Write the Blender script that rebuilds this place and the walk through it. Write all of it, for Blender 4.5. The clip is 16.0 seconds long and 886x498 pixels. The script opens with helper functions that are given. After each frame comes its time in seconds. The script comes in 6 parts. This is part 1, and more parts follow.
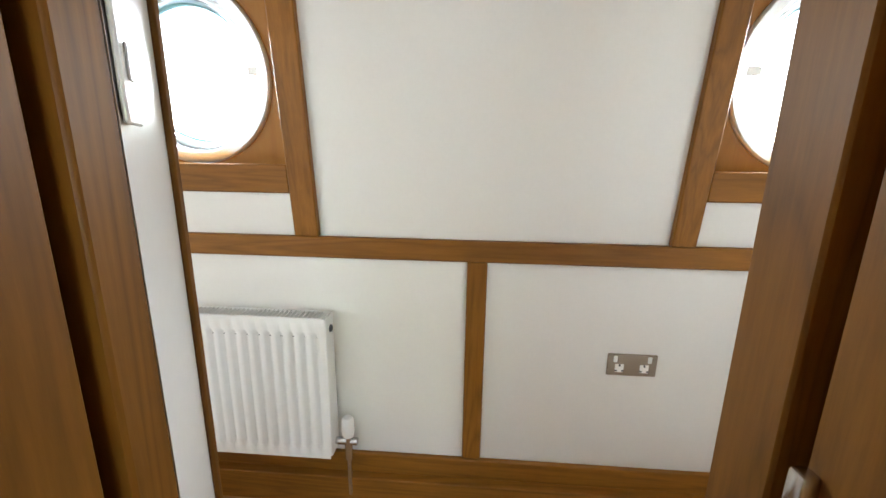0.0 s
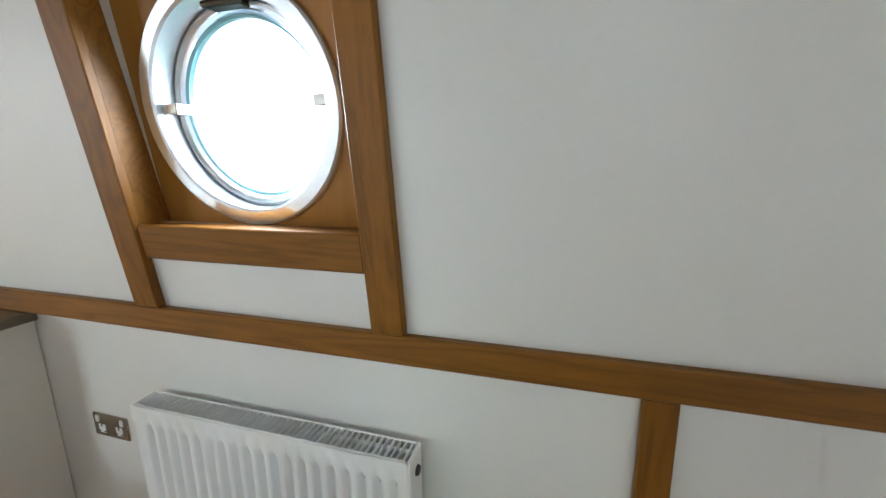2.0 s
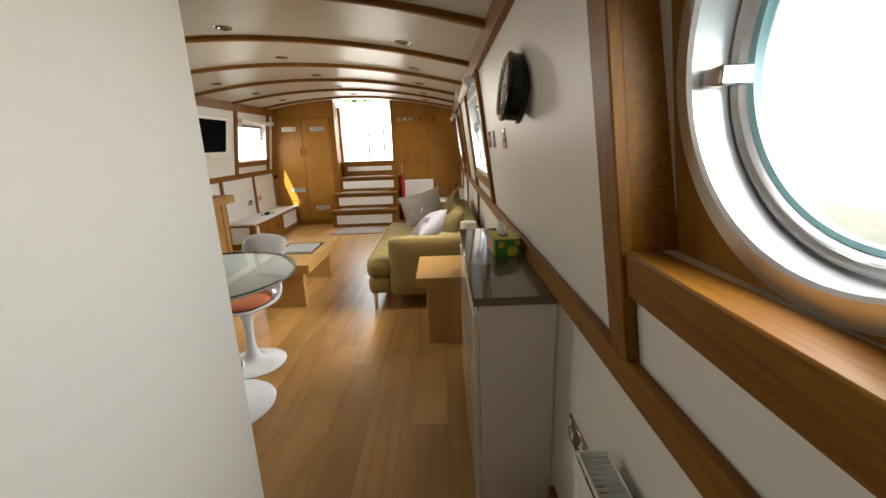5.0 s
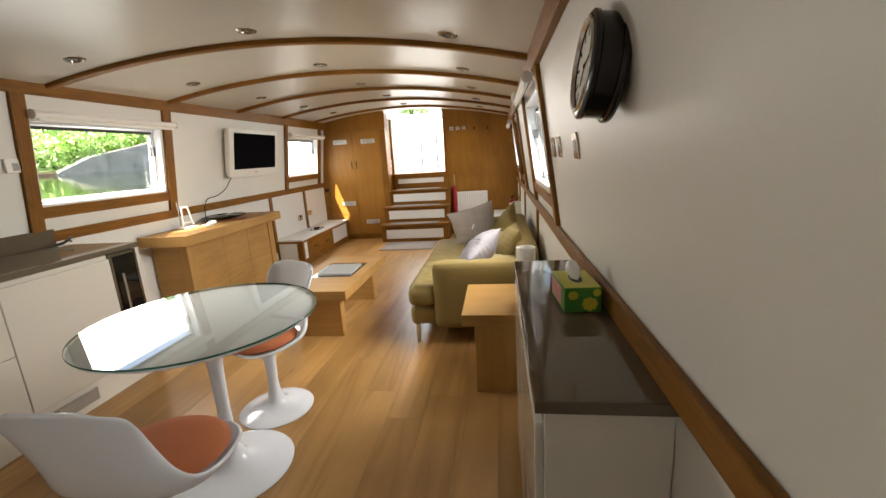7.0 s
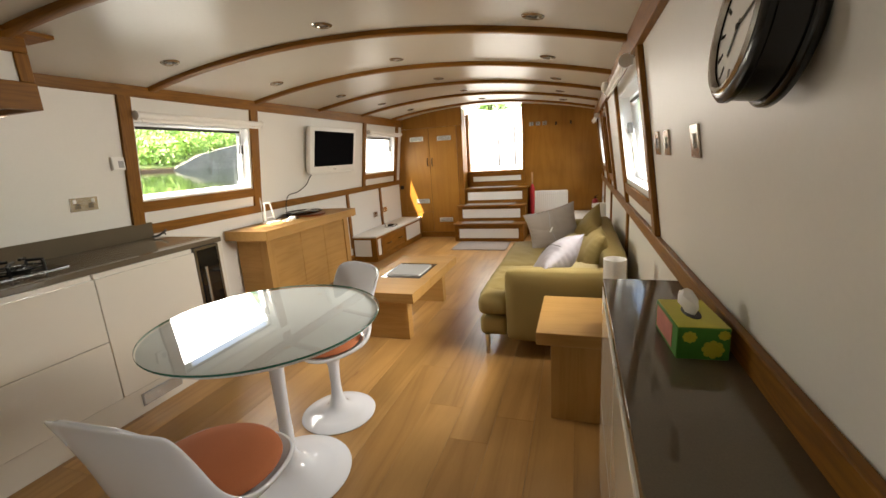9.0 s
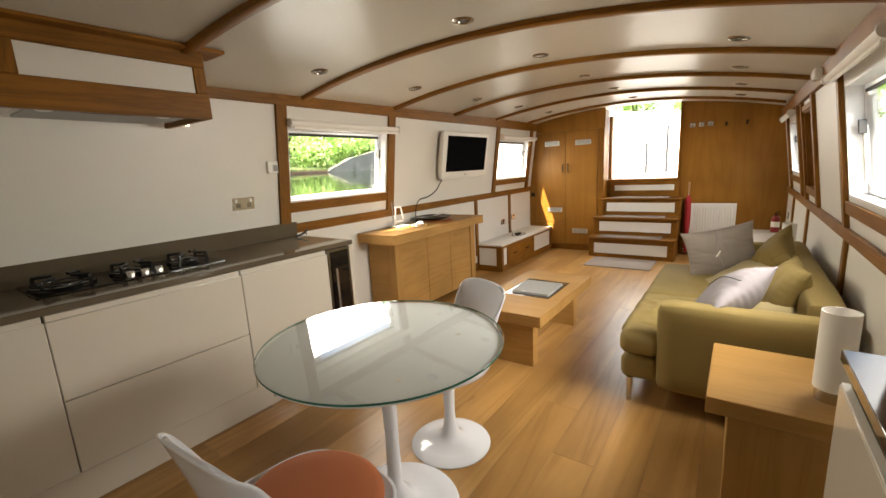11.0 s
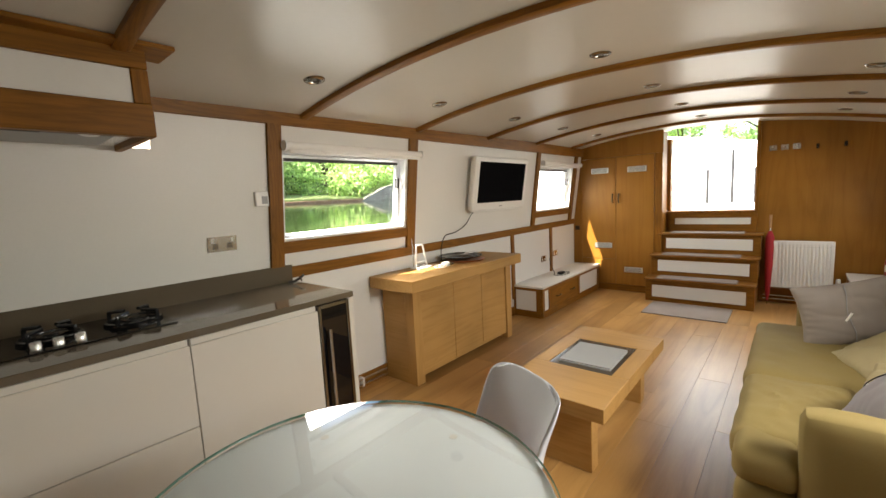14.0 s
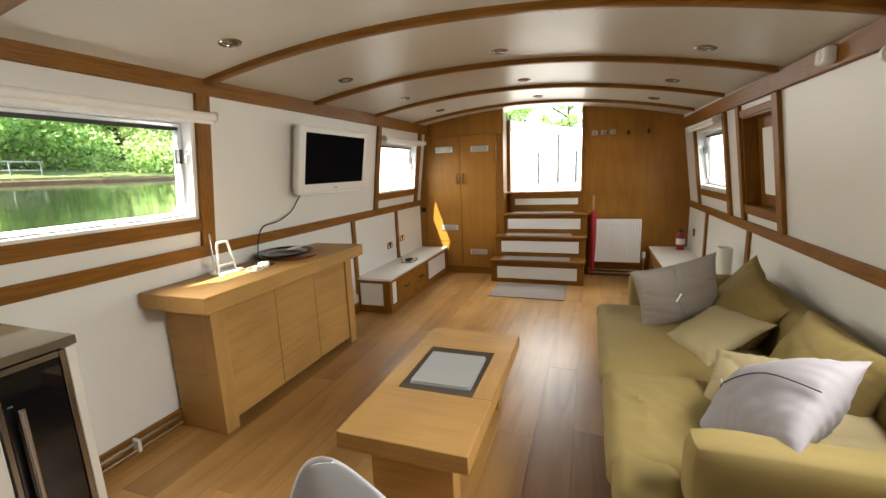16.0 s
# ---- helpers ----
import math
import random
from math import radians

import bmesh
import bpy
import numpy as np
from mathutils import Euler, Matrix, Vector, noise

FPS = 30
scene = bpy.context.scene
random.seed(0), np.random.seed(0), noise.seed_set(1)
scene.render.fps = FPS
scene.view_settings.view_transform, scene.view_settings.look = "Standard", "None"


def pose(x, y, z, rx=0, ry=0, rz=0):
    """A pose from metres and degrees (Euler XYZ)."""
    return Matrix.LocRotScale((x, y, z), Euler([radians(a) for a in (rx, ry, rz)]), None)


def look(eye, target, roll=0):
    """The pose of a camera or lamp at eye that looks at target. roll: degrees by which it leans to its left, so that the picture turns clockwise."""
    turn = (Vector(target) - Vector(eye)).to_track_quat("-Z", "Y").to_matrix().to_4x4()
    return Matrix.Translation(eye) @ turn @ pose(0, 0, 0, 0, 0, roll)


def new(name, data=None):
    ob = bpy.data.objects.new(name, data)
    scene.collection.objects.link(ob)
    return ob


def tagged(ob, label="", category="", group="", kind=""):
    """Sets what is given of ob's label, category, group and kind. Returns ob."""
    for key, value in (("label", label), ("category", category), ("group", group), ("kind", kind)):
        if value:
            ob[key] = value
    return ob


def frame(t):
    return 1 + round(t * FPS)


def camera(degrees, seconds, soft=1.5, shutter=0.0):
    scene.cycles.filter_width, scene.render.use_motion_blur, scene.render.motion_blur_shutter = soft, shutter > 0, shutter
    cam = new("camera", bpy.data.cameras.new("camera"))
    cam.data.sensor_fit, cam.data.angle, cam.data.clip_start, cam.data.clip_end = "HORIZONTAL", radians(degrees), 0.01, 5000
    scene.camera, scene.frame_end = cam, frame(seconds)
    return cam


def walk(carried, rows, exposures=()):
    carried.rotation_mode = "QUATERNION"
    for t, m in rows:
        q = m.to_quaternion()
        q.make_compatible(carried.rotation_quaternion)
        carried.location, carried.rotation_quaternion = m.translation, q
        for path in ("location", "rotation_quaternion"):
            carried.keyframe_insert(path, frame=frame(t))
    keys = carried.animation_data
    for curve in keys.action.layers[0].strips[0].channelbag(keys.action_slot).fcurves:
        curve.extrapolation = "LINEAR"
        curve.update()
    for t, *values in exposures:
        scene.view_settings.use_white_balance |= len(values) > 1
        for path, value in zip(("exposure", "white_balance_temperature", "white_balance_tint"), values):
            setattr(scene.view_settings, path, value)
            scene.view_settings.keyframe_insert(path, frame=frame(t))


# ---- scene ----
cam = camera(94.0, 16.0)
PATH = [
    (0, (0.414, -0.136, 1.186), (2.354, 0.001, 0.72), 0.8),
    (0.5, (0.554, -0.099, 1.221), (2.506, -0.077, 0.785), 0.9),
    (1, (0.617, -0.084, 1.235), (2.566, 0.001, 0.798), 0.5),
    (1.5, (0.719, -0.04, 1.238), (2.648, 0.281, 0.819), -0.9),
    (2, (0.871, 0.011, 1.276), (2.738, 0.591, 0.856), -0.8),
    (2.5, (0.964, 0.05, 1.278), (2.647, 1.021, 0.804), -0.8),
    (3, (1.056, 0.11, 1.29), (2.428, 1.482, 0.804), -1.6),
    (3.5, (1.137, 0.167, 1.308), (2.12, 1.849, 0.855), -1.9),
    (4, (1.179, 0.197, 1.3), (1.746, 2.061, 0.849), -1.5),
    (4.5, (1.242, 0.217, 1.323), (1.411, 2.148, 0.828), -1.7),
    (4.7, (1.25, 0.246, 1.324), (1.318, 2.177, 0.82), -1.8),
    (5.3, (1.275, 0.36, 1.327), (1.235, 2.295, 0.845), -2.3),
    (6.1, (1.283, 0.54, 1.329), (1.145, 2.48, 0.87), -3.0),
    (6.8, (1.283, 0.728, 1.33), (1.069, 2.667, 0.889), -3.5),
    (7, (1.289, 0.763, 1.331), (1.014, 2.694, 0.888), -3.5),
    (7.5, (1.289, 0.82, 1.332), (0.883, 2.728, 0.888), -3.4),
    (8, (1.289, 0.875, 1.329), (0.811, 2.762, 0.872), -3.6),
    (8.8, (1.266, 0.945, 1.334), (0.681, 2.80, 0.894), -3.6),
    (9.6, (1.22, 1.012, 1.341), (0.488, 2.819, 0.92), -3.6),
    (10.5, (1.148, 1.09, 1.349), (0.178, 2.793, 0.95), -3.5),
    (11, (1.113, 1.192, 1.35), (-0.036, 2.784, 0.968), -3.0),
    (11.5, (1.099, 1.276, 1.341), (-0.211, 2.739, 0.966), -2.0),
    (12, (1.09, 1.331, 1.341), (-0.325, 2.689, 0.949), -2.6),
    (12.5, (1.01, 1.398, 1.342), (-0.426, 2.742, 0.978), -2.6),
    (13, (0.905, 1.512, 1.365), (-0.497, 2.908, 1.071), -2.7),
    (13.5, (0.833, 1.605, 1.364), (-0.501, 3.073, 1.107), -3.1),
    (14, (0.763, 1.768, 1.371), (-0.527, 3.276, 1.129), -2.9),
    (14.5, (0.712, 1.972, 1.377), (-0.516, 3.533, 1.141), -2.4),
    (15, (0.651, 2.113, 1.373), (-0.419, 3.779, 1.089), -2.2),
    (15.5, (0.554, 2.252, 1.383), (-0.315, 4.023, 1.056), -2.3),
    (16, (0.525, 2.321, 1.376), (-0.141, 4.169, 1.002), -2.3),
]
EXPOSURES = [(0.0, 4.40, 6400, 8), (0.5, 3.98, 6200, 7), (1.0, 3.80, 6000, 6), (2.0, 3.74, 5900, 5), (3.0, 3.46, 6000, 6), (3.5, 3.18, 6700, 8), (4.0, 2.98, 7400, 9), (4.5, 2.58, 7700, 10), (7.0, 2.68, 7500, 10), (10.5, 2.62, 8300, 11), (11.5, 2.66, 8200, 11), (12.5, 2.68, 8000, 10), (13.5, 2.52, 7800, 10), (16.0, 2.44, 7500, 8)]
walk(cam, [(t, look(eye, target, roll)) for t, eye, target, roll in PATH], EXPOSURES)


# ---- world, sun, large lights ----
SUN_DIR = Vector((0.60, 1.0, -1.75)).normalized()
world = bpy.data.worlds.new("sky")
scene.world = world
world.use_nodes = True
wn = world.node_tree
sky = wn.nodes.new("ShaderNodeTexSky")
sky.sky_type = "NISHITA"
sky.sun_disc = False
sky.sun_elevation = math.asin(-SUN_DIR.z)
sky.sun_rotation = math.atan2(-SUN_DIR.x, -SUN_DIR.y)
bg = wn.nodes["Background"]
bg.inputs[1].default_value = 0.15
wn.links.new(sky.outputs[0], bg.inputs[0])

sun = new("sun", bpy.data.lights.new("sun", "SUN"))
sun.data.energy = 5.0
sun.data.angle = radians(0.5)
sun.data.color = (1.0, 0.98, 0.94)
sun.rotation_mode = "QUATERNION"
sun.rotation_quaternion = SUN_DIR.to_track_quat("-Z", "Y")


def window_light(name, place, aim, sx, sy, watts, color=(0.93, 0.97, 1.0)):
    """Daylight that falls in through one opening."""
    data = bpy.data.lights.new(name, "AREA")
    data.shape, data.size, data.size_y = "RECTANGLE", sx, sy
    data.energy, data.color, data.spread = watts, color, radians(140)
    ob = new(name, data)
    ob.matrix_world = look(place, aim)
    return ob


window_light("daylight_left_near", (-1.735, 3.58, 1.42), (0, 3.58, 0.35), 0.92, 0.40, 3.3)
window_light("daylight_left_far", (-1.735, 6.79, 1.42), (0, 6.75, 0.35), 0.85, 0.40, 2.6)
window_light("daylight_right_near", (1.68, 3.63, 1.38), (0, 3.60, 0.3), 0.92, 0.42, 4.7)
window_light("daylight_right_far", (1.68, 6.74, 1.38), (0, 6.72, 0.3), 0.80, 0.40, 1.9)
window_light("daylight_porthole_a", (1.72, 0.685, 1.42), (0, 0.685, 0.4), 0.30, 0.30, 0.48)
window_light("daylight_porthole_b", (1.72, -1.055, 1.42), (0, -1.055, 0.4), 0.30, 0.30, 0.72)
window_light("daylight_doorway", (-0.03, 8.25, 1.62), (-0.03, 7.83, 0.72), 0.85, 0.80, 4.5)
# Added to light the door frame from the room behind; its window is unseen
window_light("fill_unseen_window", (-1.735, -0.70, 1.42), (0.3, -0.20, 0.7), 0.70, 0.40, 0.6)

# ---- materials ----


def ramp(nt, stops, src):
    r = nt.nodes.new("ShaderNodeValToRGB")
    el = r.color_ramp.elements
    while len(el) < len(stops):
        el.new(0.5)
    for e, (pos, c) in zip(el, stops):
        e.position, e.color = pos, (*c, 1)
    nt.links.new(src, r.inputs[0])
    return r.outputs[0]


def base_mat(name, rough=0.5, metal=0.0, spec=0.5):
    m = bpy.data.materials.new(name)
    m.use_nodes = True
    b = m.node_tree.nodes["Principled BSDF"]
    b.inputs["Roughness"].default_value = rough
    b.inputs["Metallic"].default_value = metal
    b.inputs["Specular IOR Level"].default_value = spec
    return m, m.node_tree, b


def coords(nt, scale=(1, 1, 1), vary=False):
    tc = nt.nodes.new("ShaderNodeTexCoord")
    mp = nt.nodes.new("ShaderNodeMapping")
    mp.inputs["Scale"].default_value = scale
    nt.links.new(tc.outputs["Object"], mp.inputs["Vector"])
    if vary:
        oi = nt.nodes.new("ShaderNodeObjectInfo")
        mul = nt.nodes.new("ShaderNodeMath")
        mul.operation, mul.inputs[1].default_value = "MULTIPLY", 37.0
        nt.links.new(oi.outputs["Random"], mul.inputs[0])
        nt.links.new(mul.outputs[0], mp.inputs["Location"])
    return mp.outputs[0]


def noise_tex(nt, vec, scale, detail=4, rough=0.55, dist=0.0):
    n = nt.nodes.new("ShaderNodeTexNoise")
    n.inputs["Scale"].default_value = scale
    n.inputs["Detail"].default_value = detail
    n.inputs["Roughness"].default_value = rough
    n.inputs["Distortion"].default_value = dist
    nt.links.new(vec, n.inputs["Vector"])
    return n.outputs["Fac"]


def bump(nt, b, src, strength=0.1, dist=0.002):
    bp = nt.nodes.new("ShaderNodeBump")
    bp.inputs["Strength"].default_value = strength
    bp.inputs["Distance"].default_value = dist
    nt.links.new(src, bp.inputs["Height"])
    nt.links.new(bp.outputs[0], b.inputs["Normal"])


def mixc(nt, fac, a, c, mode="MIX"):
    mx = nt.nodes.new("ShaderNodeMix")
    mx.data_type, mx.blend_type = "RGBA", mode
    for s, v in ((mx.inputs[0], fac), (mx.inputs[6], a), (mx.inputs[7], c)):
        if isinstance(v, (int, float)):
            s.default_value = v
        elif isinstance(v, tuple):
            s.default_value = (*v, 1)
        else:
            nt.links.new(v, s)
    return mx.outputs[2]


def plain(name, col, rough=0.5, metal=0.0, grain=0.06, scale=60, bmp=0.05, spec=0.5):
    """A painted, moulded or metal surface with slight mottling and relief."""
    m, nt, b = base_mat(name, rough, metal, spec)
    v = coords(nt)
    n1 = noise_tex(nt, v, 2.5, 3)
    n2 = noise_tex(nt, v, scale, 3)
    lo = tuple(c * (1 - grain) for c in col)
    hi = tuple(min(1, c * (1 + grain)) for c in col)
    c1 = ramp(nt, [(0.3, lo), (0.7, hi)], n1)
    c2 = ramp(nt, [(0.3, lo), (0.7, hi)], n2)
    nt.links.new(mixc(nt, 0.5, c1, c2), b.inputs["Base Color"])
    if bmp:
        bump(nt, b, n2, bmp, 0.001)
    return m


def oak(name, axis, tones, rough=0.42, vary=False, ring=9.0, fibre=0.42, lines=9.0):
    """Oak with the grain along one axis: long fibres, cathedral figure and slow drift of tone."""
    m, nt, b = base_mat(name, rough, 0.0, 0.5 if vary else 0.25)
    s = [1.0, 1.0, 1.0]
    s["xyz".index(axis)] = 0.07
    v = coords(nt, tuple(s), vary)
    fig = noise_tex(nt, v, ring, 3, 0.5, 1.2)
    wv = nt.nodes.new("ShaderNodeMath")
    wv.operation, wv.inputs[1].default_value = "MULTIPLY", lines
    nt.links.new(fig, wv.inputs[0])
    fr = nt.nodes.new("ShaderNodeMath")
    fr.operation = "PINGPONG"
    fr.inputs[1].default_value = 1.0
    nt.links.new(wv.outputs[0], fr.inputs[0])
    fib = noise_tex(nt, v, 160, 4, 0.7)
    drift = noise_tex(nt, coords(nt, (1, 1, 1), vary), 1.6, 2)
    lo, mid, hi = tones
    c1 = ramp(nt, [(0.0, lo), (0.35, mid), (1.0, hi)], fr.outputs[0])
    c2 = ramp(nt, [(0.25, lo), (0.75, hi)], fib)
    c = mixc(nt, fibre, c1, c2)
    dr = ramp(nt, [(0.3, (0.78, 0.76, 0.72)), (0.7, (1.08, 1.06, 1.02))], drift)
    c = mixc(nt, 1.0, c, dr, "MULTIPLY")
    if vary:
        oi = nt.nodes.new("ShaderNodeObjectInfo")
        pv = ramp(nt, [(0.0, (0.80, 0.76, 0.70)), (0.5, (1.0, 0.99, 0.97)), (1.0, (1.14, 1.12, 1.10))], oi.outputs["Random"])
        c = mixc(nt, 1.0, c, pv, "MULTIPLY")
        vo = nt.nodes.new("ShaderNodeTexVoronoi")
        vo.inputs["Scale"].default_value = 1.35
        nt.links.new(coords(nt, (1, 0.5, 1), True), vo.inputs["Vector"])
        kn = ramp(nt, [(0.0, (0.22, 0.15, 0.10)), (0.016, (0.55, 0.46, 0.38)), (0.040, (0.90, 0.87, 0.82)), (0.09, (1, 1, 1))], vo.outputs["Distance"])
        c = mixc(nt, 1.0, c, kn, "MULTIPLY")
    nt.links.new(c, b.inputs["Base Color"])
    bump(nt, b, fib, 0.12, 0.001)
    return m


TRIM = ((0.150, 0.059, 0.008), (0.238, 0.096, 0.0125), (0.295, 0.124, 0.0175))
PALE = ((0.385, 0.208, 0.066), (0.44, 0.246, 0.083), (0.48, 0.276, 0.100))
FLOOR = ((0.36, 0.190, 0.062), (0.44, 0.245, 0.088), (0.50, 0.290, 0.112))
OAKX, OAKY, OAKZ = (oak("oak_trim_" + a, a, TRIM, 0.45, ring=7.0, fibre=0.5, lines=20.0) for a in "xyz")
PALEX, PALEY, PALEZ = (oak("oak_pale_" + a, a, PALE, 0.45) for a in "xyz")
PANELZ = oak("oak_veneer", "z", ((0.275, 0.118, 0.020), (0.315, 0.140, 0.026), (0.345, 0.158, 0.032)), 0.38, ring=5.0)
PLANK = oak("oak_floor", "y", FLOOR, 0.34, vary=True, ring=4.0, fibre=0.35)
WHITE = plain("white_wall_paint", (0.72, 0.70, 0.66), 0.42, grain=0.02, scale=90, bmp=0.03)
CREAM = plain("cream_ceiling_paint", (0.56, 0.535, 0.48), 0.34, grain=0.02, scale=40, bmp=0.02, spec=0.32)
GLOSSW = plain("cream_gloss_door", (0.68, 0.635, 0.56), 0.07, grain=0.01, scale=30, bmp=0.0)
ENAMEL = plain("white_enamel", (0.82, 0.82, 0.80), 0.28, grain=0.02, scale=50, bmp=0.02)
# White with the sky light's blue tint put into its colour
SHELLW = plain("white_moulded_shell", (0.76, 0.79, 0.85), 0.07, grain=0.01, scale=40, bmp=0.0)
PLASTICW = plain("white_plastic", (0.78, 0.77, 0.74), 0.35, grain=0.02, bmp=0.02)
STONE = plain("brown_grey_quartz", (0.125, 0.098, 0.068), 0.07, grain=0.12, scale=260, bmp=0.0)
STEEL = plain("brushed_steel", (0.62, 0.61, 0.59), 0.24, 1.0, grain=0.05, scale=180, bmp=0.03)
ALU = plain("bright_aluminium", (0.80, 0.82, 0.84), 0.28, 0.85, grain=0.04, scale=120, bmp=0.02)
WINFRAME = plain("white_window_frame", (0.78, 0.79, 0.80), 0.3, grain=0.02)
BLACK = plain("black_satin", (0.006, 0.006, 0.0065), 0.22, grain=0.1, bmp=0.02)
BLACKG = plain("black_glass", (0.006, 0.006, 0.007), 0.05, grain=0.0, bmp=0.0)
DARK = plain("dark_gasket", (0.03, 0.03, 0.032), 0.6, grain=0.1)
GREY = plain("grey_plastic", (0.30, 0.30, 0.30), 0.4, grain=0.05)
RED = plain("red_enamel", (0.26, 0.012, 0.014), 0.3, grain=0.06)
REDCLOTH = plain("red_cloth", (0.36, 0.012, 0.02), 0.7, grain=0.15, scale=300, bmp=0.2)
ORANGE = plain("orange_wool", (0.50, 0.155, 0.062), 0.85, grain=0.12, scale=420, bmp=0.25)
SOFAC = plain("mustard_sofa_fabric", (0.255, 0.183, 0.062), 0.85, grain=0.10, scale=500, bmp=0.25)
OLIVE = plain("olive_cushion_fabric", (0.225, 0.155, 0.045), 0.85, grain=0.12, scale=500, bmp=0.25)
LILAC = plain("lilac_grey_cushion", (0.32, 0.295, 0.322), 0.75, grain=0.06, scale=500, bmp=0.2)
TAUPE = plain("taupe_cushion", (0.29, 0.245, 0.215), 0.8, grain=0.07, scale=500, bmp=0.2)
BEIGE = plain("beige_cushion", (0.37, 0.30, 0.165), 0.85, grain=0.08, scale=500, bmp=0.25)
CARPET = plain("mauve_grey_carpet", (0.27, 0.225, 0.205), 0.95, grain=0.14, scale=700, bmp=0.4)
GREEN = plain("green_printed_card", (0.05, 0.22, 0.03), 0.5, grain=0.2, scale=18)
YELLOW = plain("yellow_printed_card", (0.55, 0.50, 0.05), 0.5, grain=0.12, scale=18)
PINKC = plain("pink_printed_card", (0.55, 0.20, 0.16), 0.5, grain=0.2, scale=18)
TISSUE = plain("white_tissue", (0.85, 0.84, 0.83), 0.9, grain=0.02)
PAPER = plain("white_paper_shade", (0.82, 0.80, 0.76), 0.7, grain=0.02, scale=200)
COPPER = plain("copper_tray", (0.50, 0.16, 0.05), 0.3, 0.6, grain=0.1)
TEAL = plain("blue_green_seal", (0.22, 0.40, 0.42), 0.3, grain=0.05)
DCHROME = plain("dark_chrome", (0.30, 0.28, 0.25), 0.22, 1.0, grain=0.05)
BRASS = plain("dark_bronze", (0.05, 0.035, 0.022), 0.35, 0.9, grain=0.1)
WOODH = plain("turned_wood", (0.36, 0.19, 0.08), 0.4, grain=0.15, scale=30)
HULL = plain("boat_hull_paint", (0.05, 0.06, 0.07), 0.5, grain=0.1)
COVER = plain("white_canvas_cover", (0.80, 0.80, 0.80), 0.8, grain=0.04, scale=8)
QUAY = plain("pale_concrete", (0.46, 0.45, 0.43), 0.9, grain=0.15, scale=20, bmp=0.2)
EARTH = plain("rusty_earth", (0.16, 0.09, 0.05), 0.9, grain=0.3, scale=10, bmp=0.3)
BARK = plain("bark", (0.07, 0.052, 0.038), 0.95, grain=0.3, scale=30, bmp=0.5)
GRASS = plain("grass_bank", (0.13, 0.17, 0.05), 0.95, grain=0.4, scale=8, bmp=0.5)


def pane_mat(name="window_glass", tint=(1, 1, 1), base=0.045):
    """Thin clear glazing: lets everything through and mirrors a little."""
    m = bpy.data.materials.new(name)
    m.use_nodes = True
    nt = m.node_tree
    nt.nodes.remove(nt.nodes["Principled BSDF"])
    tr, gl, mx, fr, pw, ml = (nt.nodes.new("ShaderNode" + k) for k in ("BsdfTransparent", "BsdfGlossy", "MixShader", "LayerWeight", "Math", "Math"))
    pw.operation, pw.inputs[1].default_value = "POWER", 4.0
    ml.operation, ml.inputs[1].default_value, ml.inputs[2].default_value = "MULTIPLY_ADD", 0.7, base
    gl.inputs["Roughness"].default_value = 0.0
    tr.inputs["Color"].default_value = (*tint, 1)
    fr.inputs["Blend"].default_value = 0.5
    nt.links.new(fr.outputs["Facing"], pw.inputs[0])
    nt.links.new(pw.outputs[0], ml.inputs[0])
    nt.links.new(ml.outputs[0], mx.inputs[0])
    nt.links.new(tr.outputs[0], mx.inputs[1])
    nt.links.new(gl.outputs[0], mx.inputs[2])
    nt.links.new(mx.outputs[0], nt.nodes["Material Output"].inputs[0])
    return m


GLASS = pane_mat()
TGLASS = pane_mat("table_glass", (0.96, 0.985, 0.975), 0.14)
# The window light's bluish cast is painted into this white
LACQUER = plain("white_table_lacquer", (0.84, 0.88, 0.90), 0.5, grain=0.01, scale=40, bmp=0.0, spec=0.2)
# Brushed steel, browned and darkened to paint in the oak it mirrors
PLATE = plain("steel_plate_oak_tint", (0.40, 0.34, 0.28), 0.20, 1.0, grain=0.05, scale=180)
EDGE = plain("green_glass_edge", (0.03, 0.16, 0.12), 0.1, grain=0.05)
SMOKED = plain("smoked_glass", (0.075, 0.062, 0.05), 0.08, grain=0.02, bmp=0.0)
SCREEN = plain("dark_screen", (0.006, 0.006, 0.007), 0.12, grain=0.0, bmp=0.0, spec=0.0)
SILVER = plain("silver_grey_card", (0.30, 0.30, 0.29), 0.6, grain=0.03)


def leaf_mat():
    m, nt, b = base_mat("leaves", 0.6)
    geo = nt.nodes.new("ShaderNodeNewGeometry")
    c = ramp(nt, [(0.0, (0.055, 0.115, 0.014)), (0.5, (0.10, 0.18, 0.024)), (1.0, (0.17, 0.24, 0.04))], geo.outputs["Random Per Island"])
    nt.links.new(c, b.inputs["Base Color"])
    tl, mx = nt.nodes.new("ShaderNodeBsdfTranslucent"), nt.nodes.new("ShaderNodeMixShader")
    mx.inputs[0].default_value = 0.7
    hs = nt.nodes.new("ShaderNodeHueSaturation")
    hs.inputs["Value"].default_value = 4.6
    hs.inputs["Saturation"].default_value = 0.64
    nt.links.new(c, hs.inputs["Color"])
    nt.links.new(hs.outputs[0], tl.inputs["Color"])
    nt.links.new(b.outputs[0], mx.inputs[1])
    nt.links.new(tl.outputs[0], mx.inputs[2])
    nt.links.new(mx.outputs[0], nt.nodes["Material Output"].inputs[0])
    return m


LEAF = leaf_mat()


def water_mat():
    m, nt, b = base_mat("canal_water", 0.06)
    v = coords(nt)
    n = noise_tex(nt, v, 2.2, 4, 0.6, 0.4)
    b.inputs["Base Color"].default_value = (0.018, 0.026, 0.012, 1)
    bump(nt, b, n, 0.10, 0.03)
    return m


WATER = water_mat()


